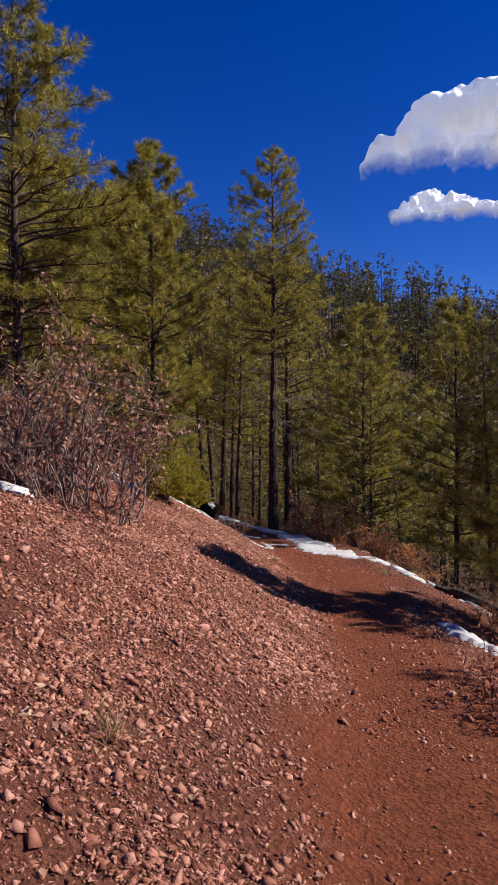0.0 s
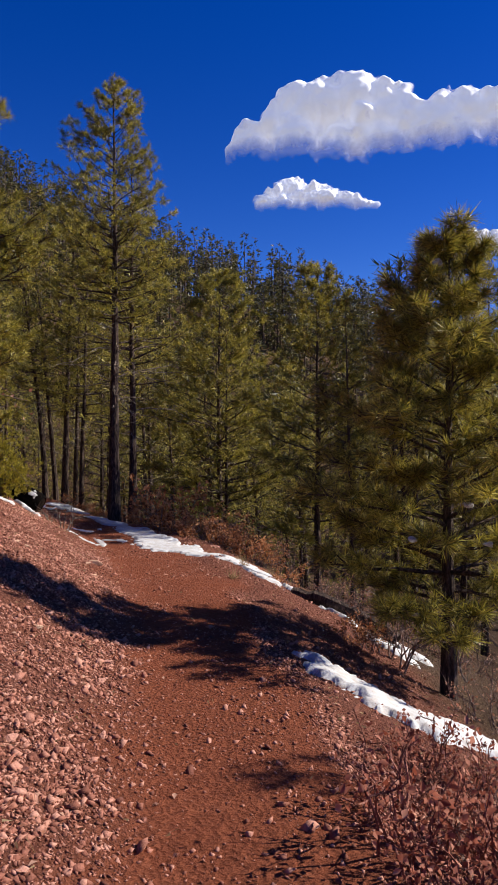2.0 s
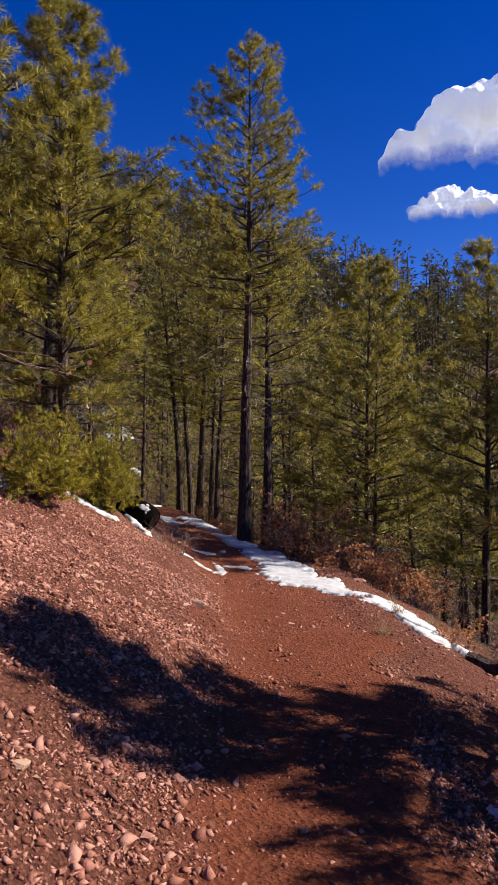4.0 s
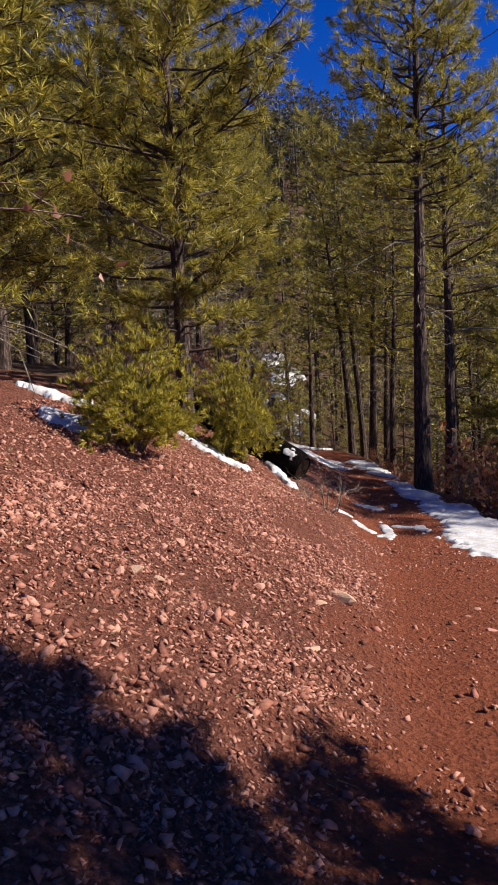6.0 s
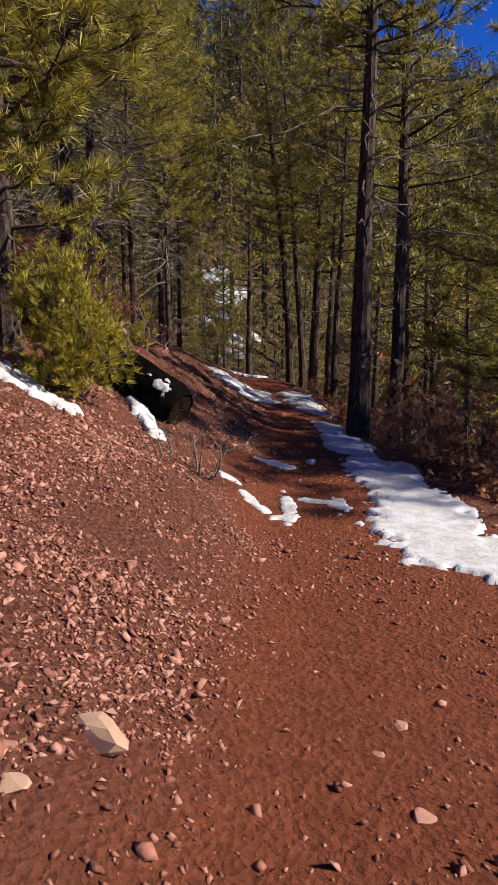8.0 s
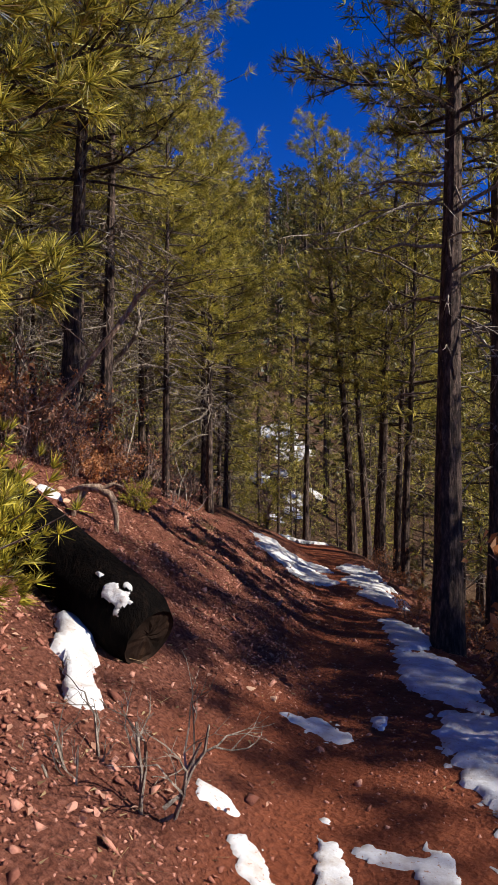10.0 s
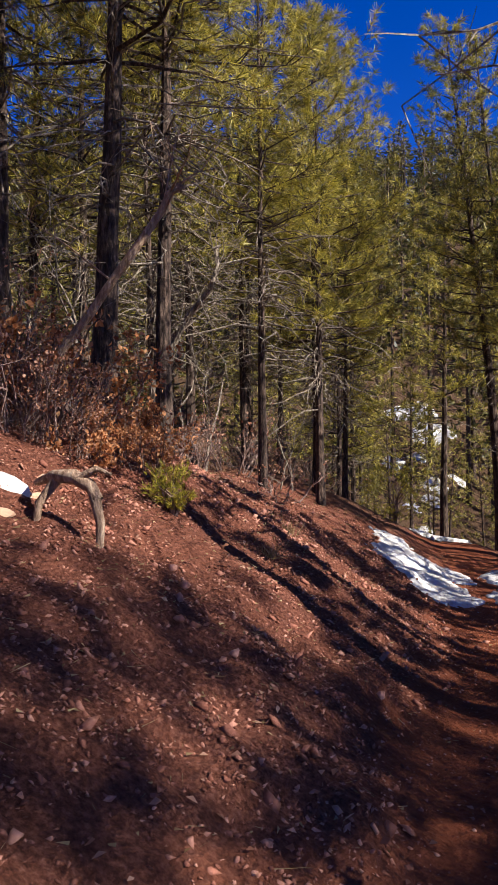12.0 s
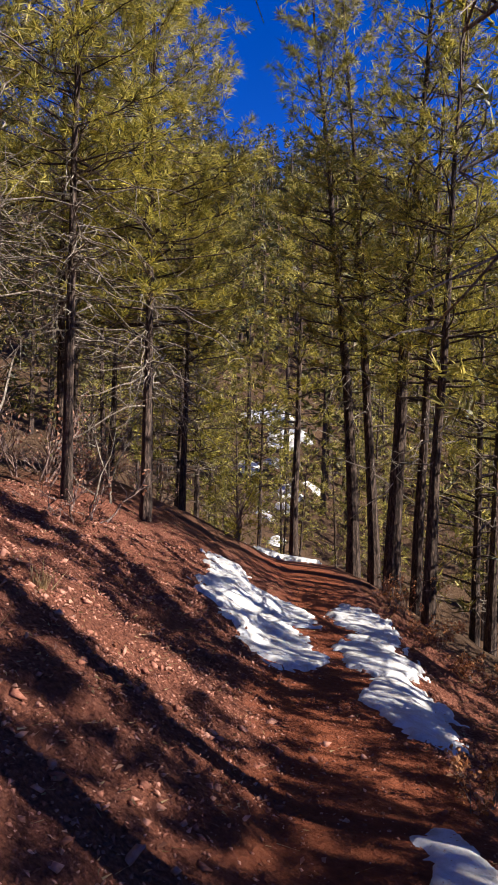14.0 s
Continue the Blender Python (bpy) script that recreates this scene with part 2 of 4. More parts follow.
def pine(seed, height, crown, reach, whorls=22, radius=0.12, lean=(0, 0), per_tuft=14, dense=1.0, needle=0.15, width=0.012, material=None,
         dead_limbs=8, droop=0.12, bare=None, name="pine_tree", hang=(), fine=True, taper=0.72):
    """A ponderosa: trunk with a flare, limbs in loose whorls, needle tufts at the twig ends. crown: where the green begins, as a share of the height."""
    g = np.random.default_rng(seed)
    root = new(name)
    s = Soup()
    n = 14
    t = np.linspace(0, 1, n)
    wob = np.cumsum(g.normal(0, 0.012 * height / n, (n, 2)), 0) * 1.2
    axis = np.stack([lean[0] * t ** 1.2 + wob[:, 0], lean[1] * t ** 1.2 + wob[:, 1], t * height], 1)
    axis[0, :2] = 0
    rad = radius * (1 - 0.93 * t ** 0.85) + radius * 0.28 * np.exp(-t * height / 0.22)
    low = axis.copy()
    low[0, 2] = -0.5
    tube(s, low, rad, 10 if fine else 7)
    b, leaf, dead = s, Soup(), Soup()
    spots, ways = [], []

    def stem(h):
        q = np.clip(h / height, 0, 1) * (n - 1)
        i = min(int(q), n - 2)
        return axis[i] + (axis[i + 1] - axis[i]) * (q - i), np.interp(q, np.arange(n), rad)

    base = crown * height
    for w in range(whorls):
        f = (w + g.uniform(-0.3, 0.3)) / whorls
        f = np.clip(f, 0, 0.985)
        h = base + (height - base) * f ** 0.95
        env = reach * (np.minimum(1.0, 0.55 + 1.6 * f) * (1 - f) ** taper + 0.06)
        k = g.integers(3, 6)
        a0 = g.uniform(0, 6.28)
        for q in range(k):
            if bare and g.uniform() < bare:
                continue
            a = a0 + q * 6.28 / k + g.normal(0, 0.35)
            ln = env * g.uniform(0.6, 1.18)
            c, tr = stem(h + g.normal(0, 0.05))
            out = np.array([math.cos(a), math.sin(a), 0.0])
            up0 = 0.15 + 0.75 * f + g.normal(0, 0.1)
            m = 6 if fine else 4
            u = np.linspace(0, 1, m)
            pts = c + out * (u * ln)[:, None]
            pts[:, 2] += ln * (up0 * u - droop * 2.2 * u ** 2 + 0.28 * u ** 3)
            pts[1:, :2] += np.cumsum(g.normal(0, 0.035 * ln, (m - 1, 2)), 0)
            r0 = min(tr * 0.45, 0.012 + 0.012 * ln)
            tube(b, pts, r0 * (1 - 0.8 * u), 4 if fine else 3)
            # side twigs
            kt = max(3, int((3 + 3.2 * ln) * dense))
            for z in range(kt):
                uu = g.uniform(0.3, 1.0) if z else 1.0
                i = min(int(uu * (m - 1)), m - 2)
                o = pts[i] + (pts[i + 1] - pts[i]) * (uu * (m - 1) - i)
                sd = g.choice([-1, 1])
                tw = out * 0.75 + np.array([-out[1], out[0], 0]) * sd * g.uniform(0.2, 1.0) + np.array([0, 0, g.uniform(-0.05, 0.6)])
                tw /= np.linalg.norm(tw)
                tl = ln * g.uniform(0.08, 0.3) * (1.25 - 0.6 * uu) + 0.06
                e = o + tw * tl
                e[2] += 0.03
                if fine and (z % 3 == 0 or tl > 0.4):
                    tube(b, [o, (o + e) / 2 - [0, 0, 0.02 * tl], e], [r0 * 0.4, r0 * 0.3, r0 * 0.15], 3)
                for share in ([1.0, 0.62] if tl > 0.38 else [1.0]):
                    spots.append(o + (e - o) * share)
                    ways.append(tw * 0.7 + np.array([0, 0, 0.35]))
    for z in range(6):
        c, _ = stem(height * (0.97 + 0.006 * z))
        spots.append(c)
        ways.append(np.array([0, 0, 1.0]) + g.normal(0, 0.4, 3))
    for q in range(dead_limbs):
        h = g.uniform(0.42, 1.0) * base + 0.3
        c, tr = stem(h)
        a = g.uniform(0, 6.28)
        ln = g.uniform(0.2, 1.0) ** 1.4 * reach * 0.85
        u = np.linspace(0, 1, 5)
        pts = c + np.outer(u * ln, [math.cos(a), math.sin(a), g.uniform(-0.45, 0.45)])
        pts[:, 2] -= 0.3 * ln * u ** 2
        pts[1:] += np.cumsum(g.normal(0, 0.06 * ln, (4, 3)), 0)
        tube(dead, pts, 0.010 * (1 - 0.75 * u) + 0.0025, 4 if fine else 3)
        for z in range(4 if fine else 2):
            i = g.integers(1, 5)
            e = pts[i] + g.normal(0, 0.16 * ln, 3) + [0, 0, -0.05]
            tube(dead, [pts[i], (pts[i] + e) / 2 + g.normal(0, 0.02, 3), e], [0.006, 0.004, 0.002], 3)
    for h, a, ln in hang:
        # long arching dead limbs with drooping twigs
        c, tr = stem(h)
        u = np.linspace(0, 1, 8)
        pts = c + np.outer(u * ln, [math.cos(a), math.sin(a), 0.22])
        pts[:, 2] -= 0.5 * ln * np.clip(u - 0.45, 0, 1) ** 1.5
        pts[1:] += np.cumsum(g.normal(0, 0.03 * ln, (7, 3)), 0)
        tube(dead, pts, 0.017 * (1 - 0.8 * u) + 0.004, 5)
        for z in range(9):
            i = g.integers(2, 8)
            e = pts[i] + g.normal(0, 0.1 * ln, 3) + [0, 0, -0.17 * ln * g.uniform(0.2, 1)]
            mid = (pts[i] + e) / 2 + np.array([0, 0, 0.08 * ln]) + g.normal(0, 0.03, 3)
            tube(dead, [pts[i], mid, e], [0.007, 0.005, 0.002], 3)
    if spots:
        tufts(leaf, spots, ways, needle, int(per_tuft * 1.25), width, 1.15, g)
        tufts(leaf, np.array(spots) - np.array(ways) * needle * 0.6, ways, needle * 0.9, max(2, per_tuft // 2), width, 0.9, g)
        crown_ob = new("crown", needle_mesh(leaf, "crown", material or NEEDLE))
        crown_ob.parent = root
    wood = s.mesh("trunk", BARK)
    if dead.v:
        # dead twigs share the trunk's mesh, in a paler bark
        live = len(wood.polygons)
        bpy.data.meshes.remove(wood)
        for v, f in zip(dead.v, dead.f):
            s.v.append(v)
            s.f.append(f + s.n)
        wood = s.mesh("trunk", BARK)
        wood.materials.append(DEAD)
        idx = np.zeros(len(wood.polygons), np.int32)
        idx[live:] = 1
        wood.polygons.foreach_set("material_index", idx)
    ob = new("trunk", wood)
    ob.parent = root
    return root


def stand(ob, x, y, z=None, turn=0.0, size=1.0):
    ob.matrix_basis = Matrix.LocRotScale((x, y, float(ground(x, y)) if z is None else z), Euler((0, 0, turn)), (size, size, size))
    return ob


def scrub(seed, height, spread, stems=9, leaves=500, leaf=0.05, name="scrub_oak", material=None, bark=None, levels=3, split=False):
    """A leggy shrub: forked bare stems that keep some dry curled leaves."""
    g = np.random.default_rng(seed)
    root = new(name)
    wood, foliage = Soup(), Soup()
    stem_soup = wood
    ends = []

    boughs = []

    def grow(p, d, ln, r, level):
        nonlocal wood
        if split and level == 1:
            boughs.append(Soup())
            wood = boughs[-1]
        u = np.linspace(0, 1, 4 if level < 2 else 3)
        pts = p + np.outer(u * ln, d)
        pts[1:] += np.cumsum(g.normal(0, 0.07 * ln, (len(u) - 1, 3)), 0)
        tube(wood, pts, r * (1 - 0.5 * u), 4 if level == 0 else 3)
        if level >= levels:
            for q in pts[1:]:
                ends.append(q)
            return
        for c in range(g.integers(2, 4)):
            i = g.integers(1, len(u))
            nd = d + g.normal(0, 0.55, 3) + [0, 0, 0.12]
            nd /= np.linalg.norm(nd)
            grow(pts[i], nd, ln * g.uniform(0.45, 0.75), r * 0.55, level + 1)

    for q in range(stems):
        a = g.uniform(0, 6.28)
        rr = spread * 0.35 * math.sqrt(g.uniform())
        d = np.array([math.cos(a) * spread / height * 0.5, math.sin(a) * spread / height * 0.5, 1.0]) + g.normal(0, 0.15, 3)
        d /= np.linalg.norm(d)
        tube(wood, [(0, 0, -0.14), (rr * math.cos(a), rr * math.sin(a), -0.05)], [0.02, 0.008], 3)
        grow(np.array([rr * math.cos(a), rr * math.sin(a), -0.06]), d, height * g.uniform(0.35, 0.55), (0.006 + 0.006 * height) * (1.35 if split else 1.0), 0)
    part("trunk" if split else "stem", stem_soup, bark or TWIG, root)
    for q in boughs:
        part("branch", q, bark or TWIG, root)
    ends = np.array(ends)
    if leaves:
        o = ends[g.integers(0, len(ends), leaves)] + g.normal(0, 0.03, (leaves, 3))
        n1 = g.normal(0, 1, (leaves, 3))
        n1 /= np.linalg.norm(n1, axis=1)[:, None]
        n2 = np.cross(n1, g.normal(0, 1, (leaves, 3)))
        n2 /= np.linalg.norm(n2, axis=1)[:, None] + 1e-9
        n3 = np.cross(n1, n2)
        sz = leaf * g.uniform(0.6, 1.3, (leaves, 1))
        v = np.stack([o, o + n1 * sz * 0.5 + n2 * sz * 0.32 + n3 * sz * 0.15, o + n1 * sz, o + n1 * sz * 0.5 - n2 * sz * 0.32 + n3 * sz * 0.15], 1).reshape(-1, 3)
        k = np.arange(leaves)[:, None] * 4
        foliage.add(v, np.concatenate([k + [0, 1, 2], k + [0, 2, 3]]))
        ob = new("foliage", needle_mesh(foliage, "foliage", material or OAK_LEAF))
        ob.parent = root
    return root


def juniper(seed, height, spread, clumps=420, per=18, name="juniper_bush", spray=0.07, width=0.006, puff=0.075):
    """A low evergreen: many short sprays on forked stems, uneven outline."""
    g = np.random.default_rng(seed)
    root = new(name)
    wood, leaf = Soup(), Soup()
    spots, ways = [], []
    lobes = max(12, clumps // 16)
    for q in range(lobes):
        a = g.uniform(0, 6.28)
        tilt = math.acos(g.uniform(0.02, 1.0))
        swell = g.uniform(0.55, 1.08)
        d = np.array([math.cos(a) * math.sin(tilt) * spread, math.sin(a) * math.sin(tilt) * spread, 0.14 + math.cos(tilt) * (height - 0.14)]) * swell
        u = np.linspace(0, 1, 5)
        pts = np.outer(u, d)
        pts[:, :2] *= (u ** 1.3)[:, None]
        pts[1:-1] += g.normal(0, 0.03, (3, 3))
        pts[0, 2] = -0.08
        tube(wood, pts, 0.014 * (1 - 0.8 * u), 3)
        out = d / np.linalg.norm(d)
        for z in range(16):
            p = d + g.normal(0, puff, 3) - out * abs(g.normal(0, 0.09))
            p[2] = max(p[2], 0.04)
            spots.append(p)
            ways.append(out + g.normal(0, 0.4, 3) + [0, 0, 0.35])
    part("stem", wood, TWIG, root)
    tufts(leaf, spots, ways, spray, per, width, 0.8, g)
    ob = new("foliage", needle_mesh(leaf, "foliage", JUNIPER))
    ob.parent = root
    return root


def boulder(seed, size, squash=(1, 0.8, 0.6)):
    """One angular stone: a cut and jittered ball."""
    g = np.random.default_rng(seed)
    bm = bmesh.new()
    bmesh.ops.create_icosphere(bm, subdivisions=2, radius=1)
    cuts = g.normal(0, 1, (11, 3))
    cuts /= np.linalg.norm(cuts, axis=1)[:, None]
    for v in bm.verts:
        p = np.array(v.co)
        for c in cuts:
            k = p @ c - 0.55
            if k > 0:
                p = p - c * k
        p = p * np.array(squash) * size * (1 + g.normal(0, 0.02))
        v.co = p
    return bm


# ---- the ground ----
def table(pts, lo, hi, step=0.25, soft=6):
    """A smoothed profile along y from a few heights or offsets."""
    ys = np.arange(lo, hi + step, step)
    v = np.interp(ys, [p[0] for p in pts], [p[1] for p in pts])
    k = np.hanning(2 * soft + 1)[1:-1]
    k /= k.sum()
    pad = np.pad(v, soft - 1, mode="edge")
    return ys, np.convolve(pad, k, mode="valid")


TRAIL_X = table([(-60, -15), (-6, -1.6), (0, 0), (1.6, .5), (4.8, 1.0), (8, 1.15), (10, 1.18), (11.5, 1.1), (13.8, .85), (15.5, .46),
                 (17.7, .1), (21, -.45), (24.2, -1.15), (27, -1.9), (31, -3.1), (36, -4.4), (60, -12)], -60, 60)
TRAIL_Z = table([(-60, 3), (-6, .3), (0, 0), (4.8, -.28), (8, -.52), (11, -.66), (14.3, -.83), (16, -.83), (18, -.86), (20, -.98), (22, -1.12), (24, -1.2),
                 (27, -1.33), (31, -1.4), (34, -2.1), (40, -4), (60, -9)], -60, 60)
BANK = table([(-60, .5), (12, .52), (15, .6), (18, .57), (20.8, .68), (22.5, .56), (24, .48), (30, .45), (36, .2), (60, .15)], -60, 60)
SHOULDER = table([(-60, .6), (9, .6), (12.5, 1.3), (16, 1.5), (19, .9), (22, .45), (60, .4)], -60, 60)


def smooth(a, b, x):
    t = np.clip((x - a) / (b - a), 0, 1)
    return t * t * (3 - 2 * t)


def ground(x, y):
    """Height of the hillside, without its small roughness."""
    x, y = np.asarray(x, float), np.asarray(y, float)
    d = x - np.interp(y, *TRAIL_X)
    z = np.interp(y, *TRAIL_Z)
    u = -d - .28
    u = .5 * (u + np.sqrt(u * u + .03))
    k = np.interp(y, *BANK)
    w = u - 3.3
    up = k * (u - .8 * .5 * (w + np.sqrt(w * w + 1.0))) + .065 * k
    v = d - .45 - np.interp(y, *SHOULDER)
    v = .5 * (v + np.sqrt(v * v + .15))
    down = .05 * np.clip(d - .3, 0, 6) + 9 * (1 - np.exp(-.5 * v / 9)) - .02
    r = np.hypot(x, y)
    az = np.degrees(np.arctan2(-x, np.maximum(y, .1)))
    H = np.interp(az, [-60, -30, -9, 10, 90], [9, 15, 28, 32.5, 33])
    hill = H * smooth(38, 125, r)
    return z * (1 - smooth(35, 60, r)) + up - np.maximum(down, 0) + hill



def spaced(lo, hi, step, far, grow=1.16):
    mid = np.arange(lo, hi + step / 2, step)
    out, d = [], step
    x = hi
    while x < far:
        d *= grow
        x += d
        out.append(x)
    left, d = [], step
    x = lo
    while x > -far:
        d *= grow
        x -= d
        left.append(x)
    return np.concatenate([left[::-1], mid, out])


def lattice(seed, size=256):
    return np.random.default_rng(seed).uniform(-1, 1, (size, size))


LAT = lattice(3)


def rough(x, y, scale, seed=0):
    """Smooth value noise, between -1 and 1."""
    u, v = x * scale + 17.3 * seed, y * scale + 5.1 * seed
    i, j = np.floor(u).astype(int), np.floor(v).astype(int)
    a, b = u - i, v - j
    a, b = a * a * (3 - 2 * a), b * b * (3 - 2 * b)
    i0, i1, j0, j1 = i % 256, (i + 1) % 256, j % 256, (j + 1) % 256
    return (LAT[i0, j0] * (1 - a) + LAT[i1, j0] * a) * (1 - b) + (LAT[i0, j1] * (1 - a) + LAT[i1, j1] * a) * b


def trail_share(x, y):
    d = x - np.interp(y, *TRAIL_X)
    w = rough(x, y, 1.1, 2) * 0.2 + rough(x, y, 4.0, 3) * 0.1
    right = 0.55 + np.clip(np.interp(y, *SHOULDER) - 0.5, 0, 1) * 0.5
    return smooth(-0.85, -0.2, d + w) * (1 - smooth(right, right + 0.4, d + w))


def surface(x, y):
    """The hillside with its lumps and grit."""
    d = np.abs(x - np.interp(y, *TRAIL_X))
    near = 1 - smooth(20, 40, np.hypot(x, y - 12))
    off = 1 - trail_share(x, y)
    z = ground(x, y) + rough(x, y, 0.8, 1) * 0.05 * near * off + rough(x, y, 2.6, 4) * 0.022 * near * (0.3 + off + 0.9 * off * smooth(16, 18, y))
    z = z + near * (0.2 + 0.8 * off) * (1 + 0.8 * smooth(16, 18, y)) * (rough(x, y, 7.0, 5) * 0.014 + rough(x, y, 15.0, 6) * 0.009)
    z = z + (1 - near) * (rough(x, y, 0.08, 7) * 1.2)
    return z


gx, gy = spaced(-4.4, 4.4, 0.07, 2500), spaced(1.5, 27.0, 0.07, 2500)
X, Y = np.meshgrid(gx, gy)
Z = surface(X, Y)
nx, ny = len(gx), len(gy)
i = (np.arange(ny - 1)[:, None] * nx + np.arange(nx - 1)[None]).ravel()
me = bpy.data.meshes.new("ground")
me.from_pydata(np.stack([X.ravel(), Y.ravel(), Z.ravel()], 1).tolist(), [], np.stack([i, i + 1, i + nx + 1, i + nx], 1).tolist())
me.polygons.foreach_set("use_smooth", [True] * len(me.polygons))
me.materials.append(EARTH)
dd = X - np.interp(Y, *TRAIL_X)
woods = np.clip(smooth(0.9, 2.2, dd - np.interp(Y, *SHOULDER) - 0.15 + rough(X, Y, 1.5, 8) * 0.4) + smooth(15.5, 18, Y) * smooth(3.0, 4.6, -dd) + smooth(26, 32, Y) * smooth(0.5, 1.2, np.abs(dd)) + smooth(20, 25, np.hypot(X, Y - 12)), 0, 1)
for key, val in (("trail", trail_share(X, Y)), ("woods", woods)):
    a = me.attributes.new(key, "FLOAT", "POINT")
    a.data.foreach_set("value", val.ravel().astype(np.float32))
ground_ob = tagged(new("ground", me), "red gravelly hillside crossed by a narrow dirt trail", "ground", kind="structure")


# ---- the trees near the trail ----
def height_at(x, y):
    return float(surface(np.array([x]), np.array([y]))[0])


def plant(ob, x, y, label, turn=0.0, size=1.0, category="pine tree", group=""):
    return tagged(stand(ob, x, y, height_at(x, y), turn, size), label, category, group)


plant(pine(11, 10.25, 0.46, 1.9, 27, 0.15, (0.1, 0.1), dead_limbs=22, dense=2.0, per_tuft=26, needle=0.13, width=0.01, taper=0.85,
           hang=[(4.3, 2.9, 1.0), (5.1, 2.4, 1.1), (3.7, 3.3, 0.9), (3.2, 2.5, 0.9), (3.4, 0.2, 1.6), (4.0, 5.6, 1.4), (4.6, 1.5, 1.5)]), 0.62, 19.95,
      "tall slender ponderosa pine with bare lower limbs beside the trail")
plant(pine(12, 9.2, 0.4, 1.7, 22, 0.12, (0.1, -0.1), dead_limbs=20, dense=1.4, hang=[(3.0, 0.4, 1.6), (3.4, 2.9, 1.3)]), 1.08, 21.1, "dark-barked ponderosa pine behind a taller one")
plant(pine(13, 8.6, 0.18, 2.3, 28, 0.11, dense=2.4, per_tuft=26, width=0.011), 3.63, 23.6, "broad yellow-green ponderosa pine below the trail")
plant(pine(14, 8.9, 0.18, 2.0, 26, 0.11, dense=2.2, per_tuft=20, width=0.014), 5.9, 20.9, "olive-green ponderosa pine on the lower slope")
plant(pine(15, 4.6, 0.16, 1.6, 24, 0.09, dense=3.0, per_tuft=36, needle=0.16, width=0.008, dead_limbs=10, droop=0.18, taper=0.95), 3.95, 9.15, "young ponderosa pine with snow lumps on its boughs")
plant(pine(16, 7.4, 0.13, 1.65, 28, 0.11, dense=2.7, per_tuft=36, needle=0.14, width=0.0085), -2.05, 15.9, "full-crowned ponderosa pine above the bushes")
plant(pine(17, 9.5, 0.08, 2.6, 34, 0.14, dense=2.5, per_tuft=20, needle=0.17, width=0.012, droop=0.26), -4.4, 14.2, "tall dense ponderosa pine on the upper slope")
plant(pine(27, 8.2, 0.1, 2.2, 28, 0.12, dense=2.0, per_tuft=18, needle=0.17, width=0.012, droop=0.22), -5.6, 17.5, "dense ponderosa pine on the upper slope")
plant(pine(18, 8.0, 0.42, 2.0, 18, 0.13, (0.25, 0.1), dead_limbs=30, dense=1.9, droop=0.2, per_tuft=24, width=0.007), -3.8, 20.8, "dark-trunked pine with a heavy flat crown")
plant(pine(19, 9.0, 0.4, 1.8, 24, 0.07, dense=1.8, per_tuft=22, width=0.0085, dead_limbs=80), -4.5, 25.35, "bushy pine with dead lower twigs")
plant(pine(23, 8.4, 0.46, 1.9, 22, 0.095, (0.1, 0.1), dense=1.8, per_tuft=22, width=0.0085, dead_limbs=90), -3.8, 21.75, "pine with a pale lit trunk and many dead lower twigs")
plant(pine(24, 8.2, 0.36, 1.7, 22, 0.08, dense=1.8, per_tuft=22, width=0.0085, dead_limbs=50), -4.25, 27.0, "slim pine with dead lower twigs on the bank")
plant(pine(20, 8.6, 0.3, 1.9, 24, 0.09, dense=1.8, per_tuft=22, width=0.0085, dead_limbs=50), -4.9, 28.4, "bushy yellow-green pine on the bank")
plant(pine(21, 8.8, 0.38, 2.1, 24, 0.09, dense=1.8, per_tuft=22, width=0.0085, dead_limbs=60), -6.4, 23.6, "bushy pine on the bank above the trail")
plant(pine(22, 6.5, 0.15, 1.5, 22, 0.07, dense=1.6, dead_limbs=24), -5.6, 31.5, "young green pine near the bend")
plant(juniper(31, 1.05, 0.56, 1200, 34), -1.55, 13.3, "low yellow-green juniper bush on red gravel", category="bush")
plant(juniper(32, 1.2, 0.52, 1200, 32), -1.25, 15.45, "dense yellow-green juniper bush beside a charred log", category="bush")
plant(juniper(34, 1.6, 0.7, 420, 16), -3.95, 30.3, "young green pine sapling at the bend", category="bush")
plant(juniper(33, 0.34, 0.16, 220, 22, spray=0.05, width=0.0028, puff=0.03), -2.3, 19.65, "small green sprig on the red bank", category="bush")

for k, (x, y, h, r, lx, ly) in enumerate([(-1.85, 30.3, 10.5, 0.12, -0.9, 0), (-1.45, 30.0, 10, 0.11, -0.7, 0), (-1.1, 29.2, 10.5, 0.14, 0.5, 0), (-0.75, 29.4, 9, 0.1, 0.3, 0),
                                          (-0.5, 28.4, 9.5, 0.1, 0.4, 0), (-3.7, 33.5, 8.5, 0.11, 0.1, 0), (0.4, 31, 9, 0.1, 0.2, 0)]):
    plant(pine(50 + k, h, 0.36, 1.5, 20, r, (lx, ly), dead_limbs=14, dense=1.5), x, y, "slim dark-trunked pine at the bend of the trail")

# dead standing and leaning trees on the bank
small_snag = scrub(44, 3.4, 1.6, 2, 0, name="dead_tree", bark=DEAD, levels=4, split=True)
for k, (x, y, sz) in enumerate([(-4.9, 24.0, 0.7), (-4.5, 26.6, 0.6), (-5.6, 22.2, 0.9)]):
    ob = small_snag if k == 0 else copy_thing(small_snag, Matrix())
    tagged(stand(ob, x, y, height_at(x, y), k * 1.7, sz), "small leafless dead tree among brush", "dead tree", "dead trees on the bank")


